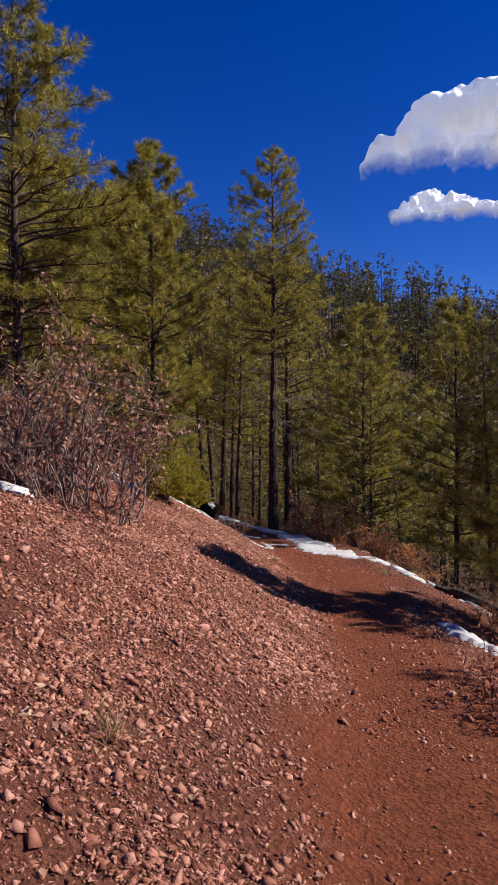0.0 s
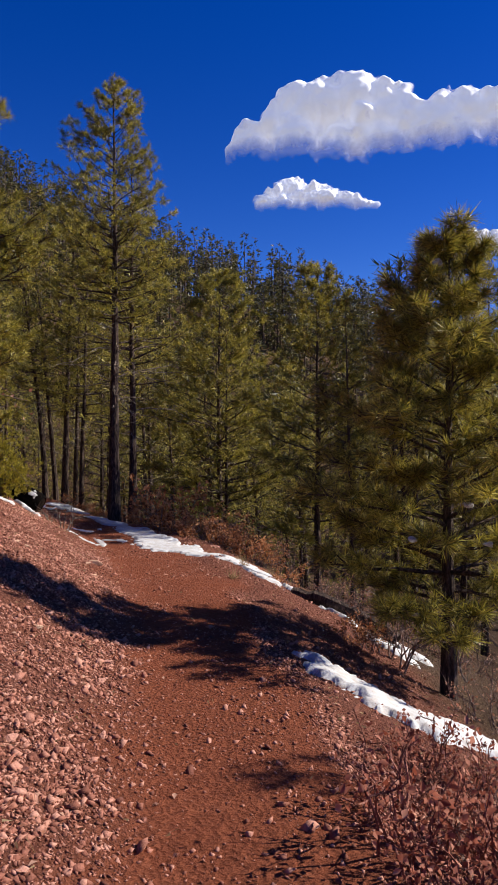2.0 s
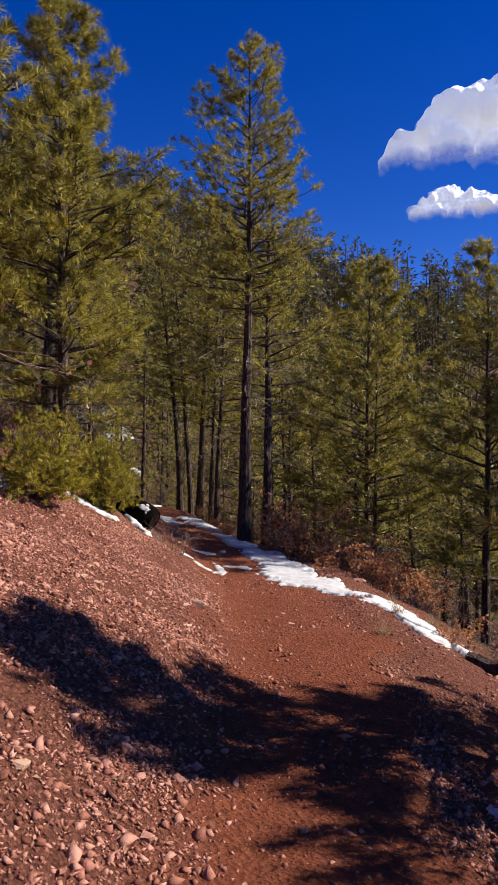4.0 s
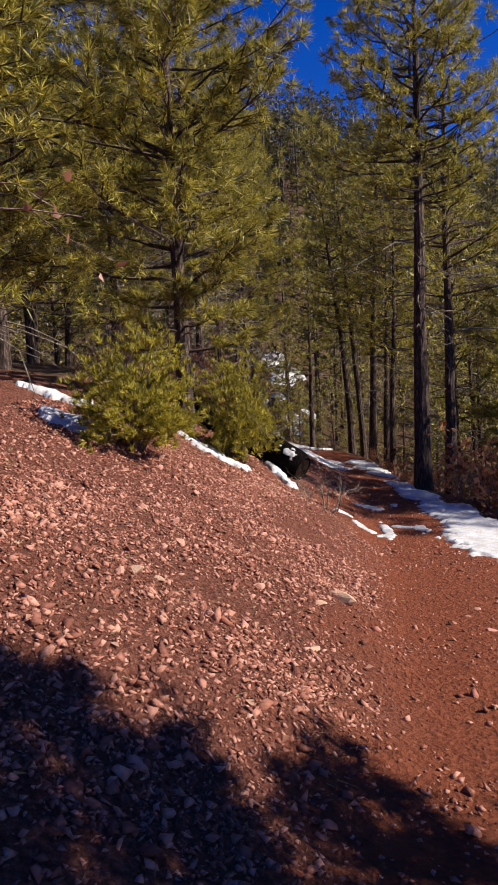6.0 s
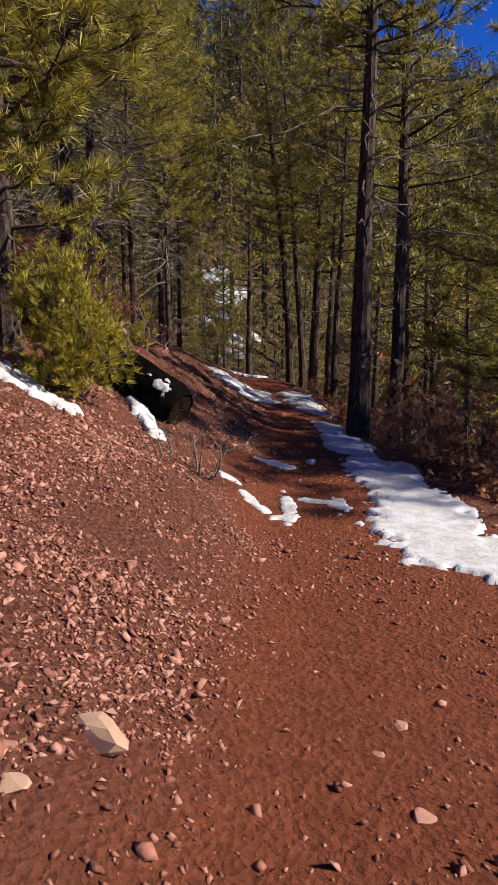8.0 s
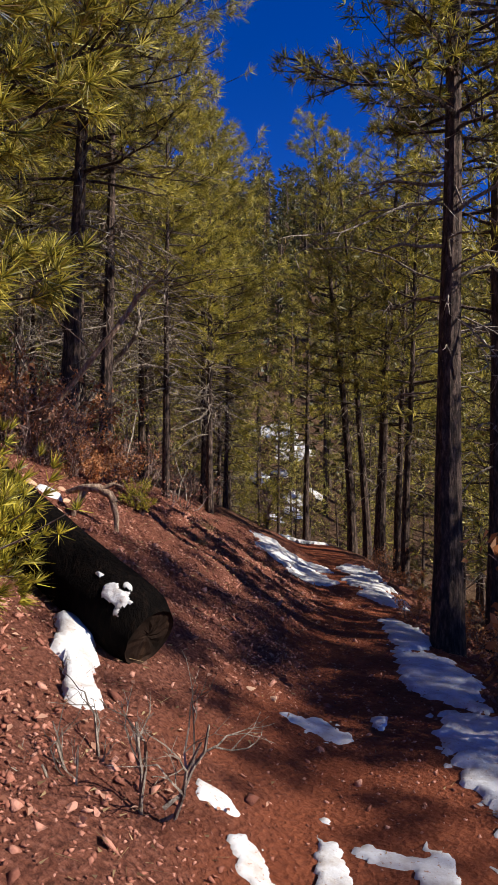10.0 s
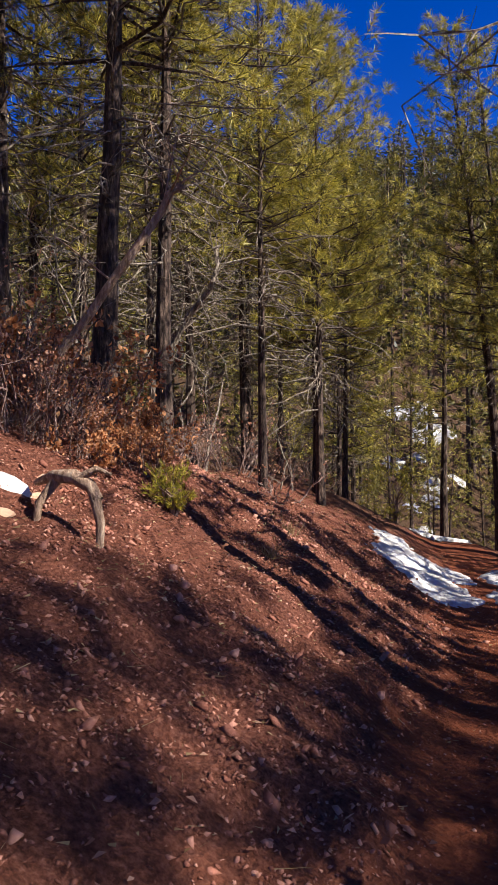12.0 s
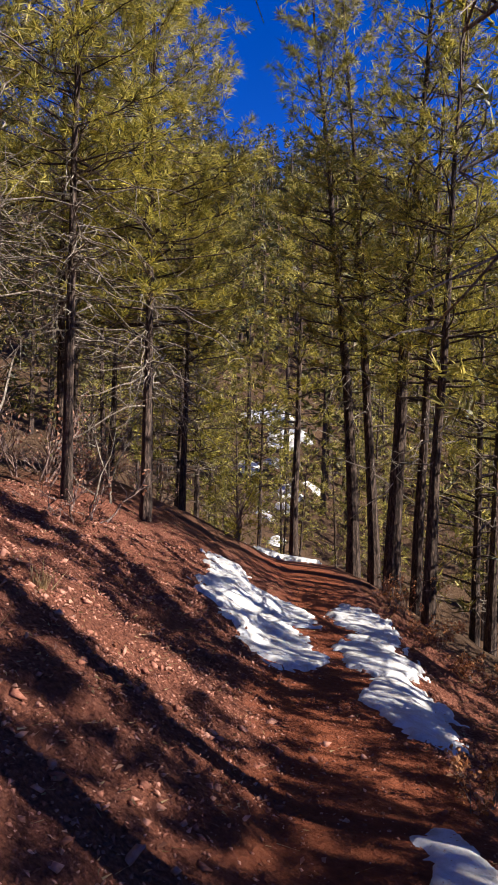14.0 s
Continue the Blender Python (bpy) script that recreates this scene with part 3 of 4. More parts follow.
def leaning_trunk(points, radii, twigs, seed, name, material, label):
    g = np.random.default_rng(seed)
    root = new(name)
    s = Soup()
    p = np.asarray(points, float)
    u = np.linspace(0, 1, 12)
    q = np.stack([np.interp(u, np.linspace(0, 1, len(p)), p[:, c]) for c in range(3)], 1)
    q[1:-1] += g.normal(0, 0.02, (10, 3))
    tube(s, q, np.interp(u, [0, 1], radii), 8)
    part("trunk", s, material, root)
    for z in range(twigs):
        s = Soup()
        i = g.integers(4, 12)
        d = (q[-1] - q[0]) / np.linalg.norm(q[-1] - q[0]) * 0.5 + g.normal(0, 0.6, 3)
        ln = g.uniform(0.3, 0.9)
        e = q[i] + d * ln
        m = (q[i] + e) / 2 + g.normal(0, 0.06, 3)
        tube(s, [q[i], m, e], [0.009, 0.006, 0.002], 4)
        for c in range(3):
            f = m + (e - m) * g.uniform(0, 1)
            tube(s, [f, f + g.normal(0, 0.12, 3), f + g.normal(0, 0.22, 3)], [0.004, 0.003, 0.0015], 3)
        part("branch", s, material, root)
    return tagged(root, label, "dead tree")


leaning_trunk([(-3.6, 19.36, 0.6), (-3.35, 19.46, 1.0), (-2.89, 19.65, 1.68), (-2.44, 19.84, 2.34), (-2.36, 19.88, 2.45)], (0.038, 0.024), 6, 42, "leaning_dead_trunk", ROOT, "pale barkless dead trunk leaning against a pine")
leaning_trunk([(-5.15, 23.3, 0.6), (-4.95, 23.3, 1.52), (-4.59, 23.3, 2.13), (-4.18, 23.3, 2.46), (-4.04, 23.3, 2.67), (-4.07, 23.3, 3.0)], (0.06, 0.02), 30, 43, "leaning_dead_trunk", DEAD, "crooked grey dead trunk bent over the bank")

leaning_trunk([(3.0, 11.9, -1.0), (3.3, 11.6, -1.0), (3.7, 11.2, -1.15), (4.1, 10.9, -1.4)], (0.1, 0.08), 5, 46, "fallen_log", BARK, "dark fallen log lying below the trail edge")

# ---- the wood behind ----
protos = [pine(70 + k, 9.0, [0.2, 0.3, 0.1, 0.34, 0.08][k], [1.6, 1.4, 1.8, 1.4, 1.9][k], 20, 0.1, (0.2 * (k - 2), 0.1), per_tuft=5, dense=0.78, needle=0.24, width=0.036, dead_limbs=8, fine=False, material=NEEDLE_WOOD) for k in range(5)]
g = np.random.default_rng(5)
spots = []
tries = 0
while len(spots) < 190 and tries < 12000:
    tries += 1
    if len(spots) < 162:
        x, y = g.uniform(-24, 26), g.uniform(14, 62)
    else:
        x, y = g.uniform(-26, 34), g.uniform(-14, 40)
    d = x - float(np.interp(y, *TRAIL_X))
    if y < 22 and -8.5 < d < 7.5 + max(0, 12 - y) * 0.35:
        continue
    if y >= 22 and (-4.6 if y < 34 else -1.5) < d < 2.2:
        continue
    if x > 0 and y < 8.2 and d < 13:
        continue
    if x > 0 and 8.2 <= y < 16.2 and d < 12:
        continue
    if -9 < x < -3 and 18 < y < 31:
        continue
    if y < 19 and x < -3 and (y > 4 or x > -9):
        continue
    if any((x - a) ** 2 + (y - b) ** 2 < 1.7 for a, b in spots):
        continue
    spots.append((x, y))
spots += [(7.4, 18.6), (7.6, 24), (9.3, 18.3), (2.6, 26.5), (1.9, 28.0), (6.4, 26.5),
          (-4.7, 34.2), (-5.6, 35.5), (-4.3, 36.6), (-6.6, 36.4), (-5.2, 38.5), (-7.4, 39.5), (-6.0, 41.5), (-8.4, 42.5), (-3.6, 38.5), (-2.6, 35.4), (-2.2, 37.5), (-5.9, 33.2), (-6.9, 31.0), (-7.7, 27.5), (-8.3, 24.4)]
for k, (x, y) in enumerate(spots):
    if k > 4 and 4.2 < x < 15 and 19.5 < y < 25.2:   # a clearing lets the sun onto the slope
        continue
    p = protos[k % 5]
    s = g.uniform(0.6, 1.12) if not (y > 33.5 and -8.6 < x < -2 and k >= 190) else g.uniform(0.35, 0.7)
    if 2.5 < x < 7.5 and 22 < y < 37:   # lower trees behind the broad ones
        s = min(s, 0.72)
    m = Matrix.LocRotScale((x, y, height_at(x, y)), Euler((g.normal(0, 0.02), g.normal(0, 0.02), g.uniform(0, 6.28))), (s, s, s * g.uniform(0.9, 1.1)))
    ob = p if k < 5 else copy_thing(p, m)
    ob.matrix_basis = m
    tagged(ob, "ponderosa pine among others in the wood", "pine tree", "pines of the wood")

# pines on the bank, green above and full of dead twigs below
twiggy = [pine(95, 9.0, 0.42, 1.8, 18, 0.09, (0.1, 0.0), per_tuft=10, dense=1.1, needle=0.18, width=0.017, dead_limbs=70, fine=False, material=NEEDLE_WOOD), pine(96, 8.0, 0.38, 1.7, 18, 0.08, (-0.1, 0.1), per_tuft=10, dense=1.1, needle=0.18, width=0.017, dead_limbs=70, fine=False, material=NEEDLE_WOOD)]
for k, (x, y, sz) in enumerate([(-5.3, 21.0, 1.0), (-6.8, 20.3, 1.05), (-5.9, 25.6, 1.0), (-7.6, 25.9, 1.1), (-6.2, 28.0, 0.95), (-8.2, 22.8, 1.1), (-7.2, 30.0, 1.0), (-4.9, 29.9, 0.85), (-8.6, 29.0, 1.1), (-5.0, 23.3, 0.8)]):
    ob = twiggy[k % 2] if k < 2 else copy_thing(twiggy[k % 2], Matrix())
    tagged(stand(ob, x, y, height_at(x, y), k * 2.3, sz), "pine with a thicket of dead lower twigs", "pine tree", "twiggy pines on the bank")

# slim open-crowned pines below the trail, added so their shadows stripe the bank;
# the last two stand out of view and only shade the trail
slim = [pine(90, 9.5, 0.4, 1.3, 15, 0.1, (0.2, 0.0), per_tuft=9, dense=0.75, needle=0.19, width=0.019, dead_limbs=14, fine=False), pine(91, 8.6, 0.34, 1.2, 15, 0.09, (-0.2, 0.1), per_tuft=9, dense=0.75, needle=0.19, width=0.019, dead_limbs=14, fine=False)]
for k, (x, y, sz) in enumerate([(8.2, 18.0, 0.95), (7.2, 17.6, 0.9), (8.9, 18.6, 1.0), (6.3, 19.1, 0.9), (7.8, 20.0, 0.95), (9.2, 17.3, 1.1), (5.9, 5.9, 0.56), (7.0, 4.4, 0.68)]):
    ob = slim[k % 2] if k < 2 else copy_thing(slim[k % 2], Matrix())
    tagged(stand(ob, x, y, height_at(x, y), k * 2.1, sz), "slim open-crowned ponderosa pine below the trail", "pine tree", "slim pines below the trail")

# tall pines further down the slope, never in view, added to dapple the bank
tall = [pine(92, 15.5, 0.58, 2.3, 15, 0.16, (0.3, 0.0), per_tuft=11, dense=0.5, needle=0.24, width=0.03, dead_limbs=14, fine=False, material=NEEDLE_WOOD), pine(93, 14.6, 0.6, 2.0, 15, 0.15, (-0.2, 0.1), per_tuft=11, dense=0.5, needle=0.24, width=0.03, dead_limbs=14, fine=False, material=NEEDLE_WOOD)]
for k, (x, y, sz) in enumerate([(12.5, 18.3, 1.06), (13.2, 19.5, 1.06), (15.2, 18.9, 1.14), (13.5, 20.7, 1.0), (14.6, 17.9, 1.12)]):
    ob = tall[k % 2] if k < 2 else copy_thing(tall[k % 2], Matrix())
    tagged(stand(ob, x, y, height_at(x, y), k * 1.9, sz), "tall unseen ponderosa pine added lower on the slope to dapple the bank", "pine tree", "tall pines lower on the slope")

# far woods on the ridge
far, wood = Soup(), Soup()
g = np.random.default_rng(9)
for k in range(1700):
    a, r = radians(g.uniform(-50, 36)), 48 + 90 * g.uniform() ** 0.7
    x, y = r * math.sin(a), r * math.cos(a)
    z = height_at(x, y)
    h = g.uniform(6, 11)
    hh = np.sort(g.uniform(0.2, 1.0, 56)) * h
    rr = 1.7 * (1 - hh / h) ** 0.75 + 0.12
    th = g.uniform(0, 6.28, 56)
    q = np.sqrt(g.uniform(0.1, 1, 56)) * rr
    c = np.stack([x + q * np.cos(th), y + q * np.sin(th), z + hh], 1)
    w = np.stack([np.cos(th), np.sin(th), 0.4 + 0 * th], 1)
    tufts(far, c, w, 0.55, 4, 0.15, 0.9, g)
    tube(wood, [(x, y, z - 0.3), (x, y, z + h * 0.88)], [0.14, 0.03], 4)
wood_ob = tagged(new("far_woods"), "dense pine forest covering the distant ridge", "woods", kind="stuff")
ob = new("crowns", needle_mesh(far, "crowns", NEEDLE_FAR_SHADED))
ob.parent = wood_ob
ob["kind"] = "stuff"
part("trunks", wood, BARK, wood_ob)["kind"] = "stuff"


# ---- snow ----
def snow_patch(blobs, label, thick=0.045, step=0.028, seed=0, ragged=0.75):
    """Old snow over the ground: a thin cake with a ragged melted edge. blobs: (x, y, rx, ry, turn in degrees)."""
    b = np.array(blobs, float)
    pad = max(b[:, 2].max(), b[:, 3].max()) + 0.2
    xs = np.arange(b[:, 0].min() - pad, b[:, 0].max() + pad, step)
    ys = np.arange(b[:, 1].min() - pad, b[:, 1].max() + pad, step)
    X, Y = np.meshgrid(xs, ys)
    f = np.full(X.shape, -9.0)
    for x, y, rx, ry, a in b:
        c, s = math.cos(radians(a)), math.sin(radians(a))
        u, v = (X - x) * c + (Y - y) * s, -(X - x) * s + (Y - y) * c
        f = np.maximum(f, 1 - np.sqrt((u / rx) ** 2 + (v / ry) ** 2))
    sc = 1.25 if step < 0.1 else 0.25
    f = f + ragged * (0.36 * rough(X, Y, 2.1 * sc, 11 + seed) + 0.34 * rough(X, Y, 5.3 * sc, 12 + seed) + 0.3 * rough(X, Y, 12 * sc, 13 + seed) + 0.24 * rough(X, Y, 24 * sc, 15 + seed)) - 0.05
    Z = surface(X, Y) - 0.03 + (thick + 0.03) * np.clip(f * 5.0, -0.3, 1) + 0.5 * thick * rough(X, Y, 3 * sc, 14) * np.clip(f, 0, 1)
    keep = f > -0.05
    nx = len(xs)
    ok = keep[:-1, :-1] | keep[1:, :-1] | keep[:-1, 1:] | keep[1:, 1:]
    P = np.stack([X.ravel(), Y.ravel(), Z.ravel()], 1)
    mark = np.zeros(ok.shape, int)
    made = 0
    for start in zip(*np.nonzero(ok)):
        # each unbroken island of snow is an object
        if mark[start]:
            continue
        made += 1
        stack, cells = [start], []
        mark[start] = made
        while stack:
            p, q = stack.pop()
            cells.append(p * nx + q)
            for a, c in ((p + 1, q), (p - 1, q), (p, q + 1), (p, q - 1)):
                if 0 <= a < ok.shape[0] and 0 <= c < ok.shape[1] and ok[a, c] and not mark[a, c]:
                    mark[a, c] = made
                    stack.append((a, c))
        if len(cells) < 14:
            continue
        i = np.array(cells)
        quads = np.stack([i, i + 1, i + nx + 1, i + nx], 1)
        used, inv = np.unique(quads, return_inverse=True)
        me = bpy.data.meshes.new("snow_patch")
        me.from_pydata(P[used].tolist(), [], inv.reshape(-1, 4).tolist())
        me.polygons.foreach_set("use_smooth", [True] * len(me.polygons))
        me.materials.append(SNOW)
        tagged(new("snow_patch", me), label, "snow", "patches of old snow")


snow_patch([(0.25, 20.2, 0.22, 1.0, 15), (0.6, 18.6, 0.32, 1.1, 14), (1.0, 17.1, 0.4, 1.0, 14), (1.35, 15.7, 0.5, 1.0, 12), (1.75, 14.9, 0.6, 0.65, 30), (2.2, 14.3, 0.48, 0.65, 45), (2.55, 13.5, 0.34, 0.6, 30), (2.7, 12.6, 0.2, 0.7, 8)],
           "long bank of old snow on the outer edge of the trail", 0.03, seed=1, ragged=0.5)
snow_patch([(0.1, 15.5, 0.1, 0.45, 43), (0.36, 15.6, 0.07, 0.38, 15), (0.0, 17.1, 0.22, 0.14, 0), (0.56, 15.85, 0.14, 0.05, 0), (0.75, 15.75, 0.09, 0.3, 10), (0.14, 17.0, 0.14, 0.1, 0), (0.34, 17.3, 0.06, 0.12, 0)], "thin melting tongues of snow on the dirt trail", 0.013, 0.022, seed=2, ragged=0.9)
snow_patch([(2.3, 8.3, 0.22, 0.18, -30), (2.5, 7.9, 0.45, 0.35, -35), (2.8, 7.45, 0.5, 0.45, -40), (3.3, 7.4, 0.6, 0.4, -30), (3.9, 7.05, 0.6, 0.45, -30)], "strip of shaded snow below the trail edge", 0.05, seed=3, ragged=0.45)
snow_patch([(2.75, 12.9, 0.3, 0.14, -50), (3.1, 12.1, 0.3, 0.12, -50), (3.45, 11.2, 0.35, 0.14, -45), (3.9, 10.5, 0.35, 0.2, -40), (4.3, 10.9, 0.4, 0.2, -30)], "broken strip of snow along the drop", 0.05, seed=4)
snow_patch([(-2.65, 26.1, 0.42, 1.0, 25), (-2.0, 24.7, 0.55, 1.2, 28), (-1.5, 23.9, 0.42, 0.7, 35), (-1.95, 25.7, 0.42, 0.9, 25)], "sunlit sheet of old snow on the inner side of the trail", 0.035, seed=5, ragged=0.45)
snow_patch([(-0.3, 23.1, 0.36, 0.75, 10), (-0.7, 24.5, 0.42, 0.95, 12), (-1.05, 26.0, 0.42, 0.95, 15)], "blue-shaded sheet of snow on the outer side of the trail", 0.035, seed=6, ragged=0.5)
snow_patch([(-1.5, 15.0, 0.4, 0.19, -15), (-1.15, 14.95, 0.18, 0.11, 0)], "melting snow between two juniper bushes", 0.05, seed=7)
snow_patch([(-2.15, 13.2, 0.35, 0.2, 10), (-2.75, 14.2, 0.4, 0.2, 20)], "patchy snow above the gravel slope", 0.06, seed=8)
snow_patch([(-2.45, 7.55, 0.25, 0.12, 0)], "small patch of snow at the top of the gravel slope", 0.06, seed=9)
snow_patch([(-0.98, 16.12, 0.09, 0.24, 30), (-0.78, 15.85, 0.07, 0.16, 20)], "snow melting at the foot of a charred log", 0.06, 0.03, seed=10)
snow_patch([(-2.3, 18.0, 0.14, 0.07, 60), (-2.62, 18.5, 0.18, 0.07, 50)], "snow remnant beside a weathered root", 0.05, 0.03, seed=11)
snow_patch([(-3.25, 30.7, 0.6, 0.4, 0)], "patch of bright snow where the trail turns", 0.06, seed=12)
for k, (x, y, rx, ry) in enumerate([(-6.2, 42, 0.5, 0.4), (-7.0, 44.5, 0.5, 0.6), (-8.0, 46, 0.7, 0.6), (-7.4, 48.5, 0.8, 0.7), (-9.6, 49, 0.8, 0.7), (-8.8, 52, 0.9, 0.8), (-10.4, 53, 1.0, 0.8), (1.5, 33, 0.8, 0.5), (2.2, 30, 0.7, 0.5)]):
    snow_patch([(x, y, rx, ry, 20), (x + rx, y + 1, rx * 0.7, ry * 0.6, -10)], "patch of snow on the forest floor", 0.12, 0.2, seed=20 + k)

# lumps of snow caught on the young pine
for k, (x, y, z, r) in enumerate([(3.55, 8.75, 2.9, 0.07), (3.05, 8.2, 0.3, 0.055), (3.5, 8.0, 0.62, 0.06), (3.75, 8.1, 0.25, 0.05), (4.05, 8.2, 0.15, 0.05), (4.2, 8.4, 1.1, 0.045)]):
    bm = boulder(300 + k, r, (1.2, 1.0, 0.75))
    me = bpy.data.meshes.new("snow_lump")
    bm.to_mesh(me)
    bm.free()
    me.polygons.foreach_set("use_smooth", [True] * len(me.polygons))
    me.materials.append(SNOW)
    ob = new("snow_lump", me)
    ob.location = (x + 0.2, y + 0.25, z)
    tagged(ob, "lump of snow resting on a pine bough", "snow", "snow lumps on the pine")


# ---- the charred log ----
def charred_log(a, b, r0, r1):
    root = new("charred_log")
    a, b = np.array(a), np.array(b)
    root.location = a
    g = np.random.default_rng(61)
    n, sides = 26, 28
    u = np.linspace(0, 1, n)
    ax = np.outer(u, b - a)
    s = Soup()
    prof = np.interp(u, [0, 0.03, 0.09, 1], [r0 * 0.78, r0 * 0.95, r0, r1])
    ring = tube(s, ax, prof, sides)
    v = s.v[0].reshape(n, sides, 3)
    for i in range(n):
        for j in range(sides):
            k = 1 + 0.05 * noise.noise(Vector((j * 0.9, i * 0.25, 3.0))) + 0.03 * noise.noise(Vector((j * 2.3, i * 0.6, 8.0)))
            v[i, j] = ax[i] + (v[i, j] - ax[i]) * k
    part("body", s, CHAR, root, smooth_faces=True)
    # sawn end, slightly dished, with radial cracks
    e = Soup()
    d = (b - a) / np.linalg.norm(b - a)
    rows = [v[0]] + [ax[0] + (v[0] - ax[0]) * k + d * 0.012 * g.uniform(0.6, 1.4, (sides, 1)) for k in (0.92, 0.7, 0.45, 0.2)] + [np.repeat(ax[0][None] + d * 0.02, sides, 0)]
    P = np.concatenate(rows)
    f = []
    for q in range(len(rows) - 1):
        for j in range(sides):
            f.append((q * sides + j, (q + 1) * sides + j, (q + 1) * sides + (j + 1) % sides, q * sides + (j + 1) % sides))
    e.add(P, f)
    part("sawn_end", e, CHAR_END, root, "smoke-darkened brown sawn end")
    return tagged(root, "thick charred log with a sawn end and melting snow", "log")


m = Mat("charred_end", 0.9, 0.05)
m.colour(m.ramp(m.noise(7, 5, 0.6), (0.35, (0.006, 0.004, 0.003)), (0.6, (0.018, 0.01, 0.007)), (0.8, (0.05, 0.028, 0.017))))
CHAR_END = m.bump(m.noise(30, 4, 0.7), 0.5, 0.01).mat
charred_log((-0.72, 16.42, -0.2), (-2.4, 17.0, 0.7), 0.205, 0.2)
axis_d = Vector((-1.7, 0.58, 0.9)).normalized()
log_up = (Vector((0, 0, 1)) - axis_d * axis_d.z).normalized()
log_side = axis_d.cross(log_up)
if log_side.y > 0:
    log_side = -log_side


def log_crust(along, angle, la, lw, seed, thick=0.014):
    """A ragged crust of snow on the log's flank; angle from the top towards the trail, lengths in metres."""
    us, ws = np.arange(along - la * 1.5, along + la * 1.5, 0.007), np.arange(-lw * 1.5, lw * 1.5, 0.007)
    U, W = np.meshgrid(us, ws)
    f = 1 - np.sqrt(((U - along) / la) ** 2 + (W / lw) ** 2) + 0.45 * rough(U, W, 14, seed) + 0.4 * rough(U, W, 34, seed + 1) + 0.2 * rough(U, W, 70, seed + 2)
    R = 0.206 + thick * np.clip(f * 3, -0.4, 1) + 0.004 * rough(U, W, 50, seed + 3)
    th = radians(angle) + W / 0.206
    o, ax, up, sd = (np.array(q) for q in (log_foot, axis_d, log_up, log_side))
    P = o + U[..., None] * ax + R[..., None] * (np.cos(th)[..., None] * up + np.sin(th)[..., None] * sd)
    keep = f > -0.06
    ok = keep[:-1, :-1] & keep[1:, :-1] & keep[:-1, 1:] & keep[1:, 1:]
    n = len(us)
    i = (np.arange(len(ws) - 1)[:, None] * n + np.arange(n - 1)[None])[ok]
    quads = np.stack([i, i + 1, i + n + 1, i + n], 1)
    used, inv = np.unique(quads, return_inverse=True)
    me = bpy.data.meshes.new("snow_crust")
    me.from_pydata(P.reshape(-1, 3)[used].tolist(), [], inv.reshape(-1, 4).tolist())
    me.polygons.foreach_set("use_smooth", [True] * len(me.polygons))
    me.materials.append(SNOW)
    tagged(new("snow_crust", me), "ragged crust of snow melting on the charred log", "snow", "snow on the log")


log_foot = (-0.72, 16.42, -0.2)
for along, angle, la, lw, seed in ((0.2, 44, 0.09, 0.05, 61), (0.12, 60, 0.03, 0.025, 66), (0.36, 34, 0.035, 0.025, 71), (0.2, 20, 0.03, 0.018, 76)):
    log_crust(along, angle, la, lw, seed)

# weathered root that sticks out of the bank
s = Soup()
tube(s, [(-2.5, 18.6, 0.42), (-2.29, 18.5, 0.46), (-2.13, 18.48, 0.46), (-2.04, 18.5, 0.41), (-1.99, 18.5, 0.34)], [0.02, 0.034, 0.04, 0.036, 0.028], 8)
tube(s, [(-2.02, 18.5, 0.38), (-1.97, 18.49, 0.22), (-1.95, 18.45, 0.02), (-1.93, 18.42, -0.12)], [0.032, 0.024, 0.018, 0.016], 8)
tube(s, [(-2.26, 18.5, 0.45), (-2.32, 18.42, 0.32), (-2.34, 18.4, 0.1)], [0.03, 0.022, 0.018], 6)
tube(s, [(-2.1, 18.48, 0.45), (-2.0, 18.5, 0.5), (-1.92, 18.52, 0.47)], [0.026, 0.018, 0.008], 6)
tagged(new("dead_root", s.mesh("dead_root", ROOT, True)), "weathered pale root jutting from the red bank", "root")


# ---- shrubs ----
OAK = "leggy scrub oak with dry russet leaves"
oaks = [scrub(81, 1.0, 0.9, 9, 900, 0.065), scrub(82, 0.75, 0.8, 8, 700, 0.06), scrub(83, 1.25, 1.1, 10, 800, 0.06)]
bares = [scrub(84, 1.1, 1.1, 10, 220, 0.04, "bare_shrub", FALLEN_LEAF), scrub(85, 0.7, 0.9, 10, 160, 0.04, "bare_shrub", FALLEN_LEAF), scrub(86, 1.9, 1.5, 16, 900, 0.05, "bare_shrub", FALLEN_LEAF)]
weeds = [scrub(87, 0.5, 0.5, 11, 260, 0.034, "dry_weed", RED_WEED, RED_STALK, levels=2), scrub(88, 0.36, 0.45, 12, 240, 0.03, "dry_weed", RED_WEED, RED_STALK, levels=2)]
first = set()


def put(kinds, k, x, y, size, label, category, group):
    p = kinds[k % len(kinds)]
    ob = p if p.name not in first else copy_thing(p, Matrix())
    first.add(p.name)
    g2 = np.random.default_rng(int(abs(x) * 977 + abs(y) * 131) + k)
    ob.matrix_basis = Matrix.LocRotScale((x, y, height_at(x, y)), Euler((0, 0, g2.uniform(0, 6.28))), (size, size, size * g2.uniform(0.85, 1.15)))
    tagged(ob, label, category, group)


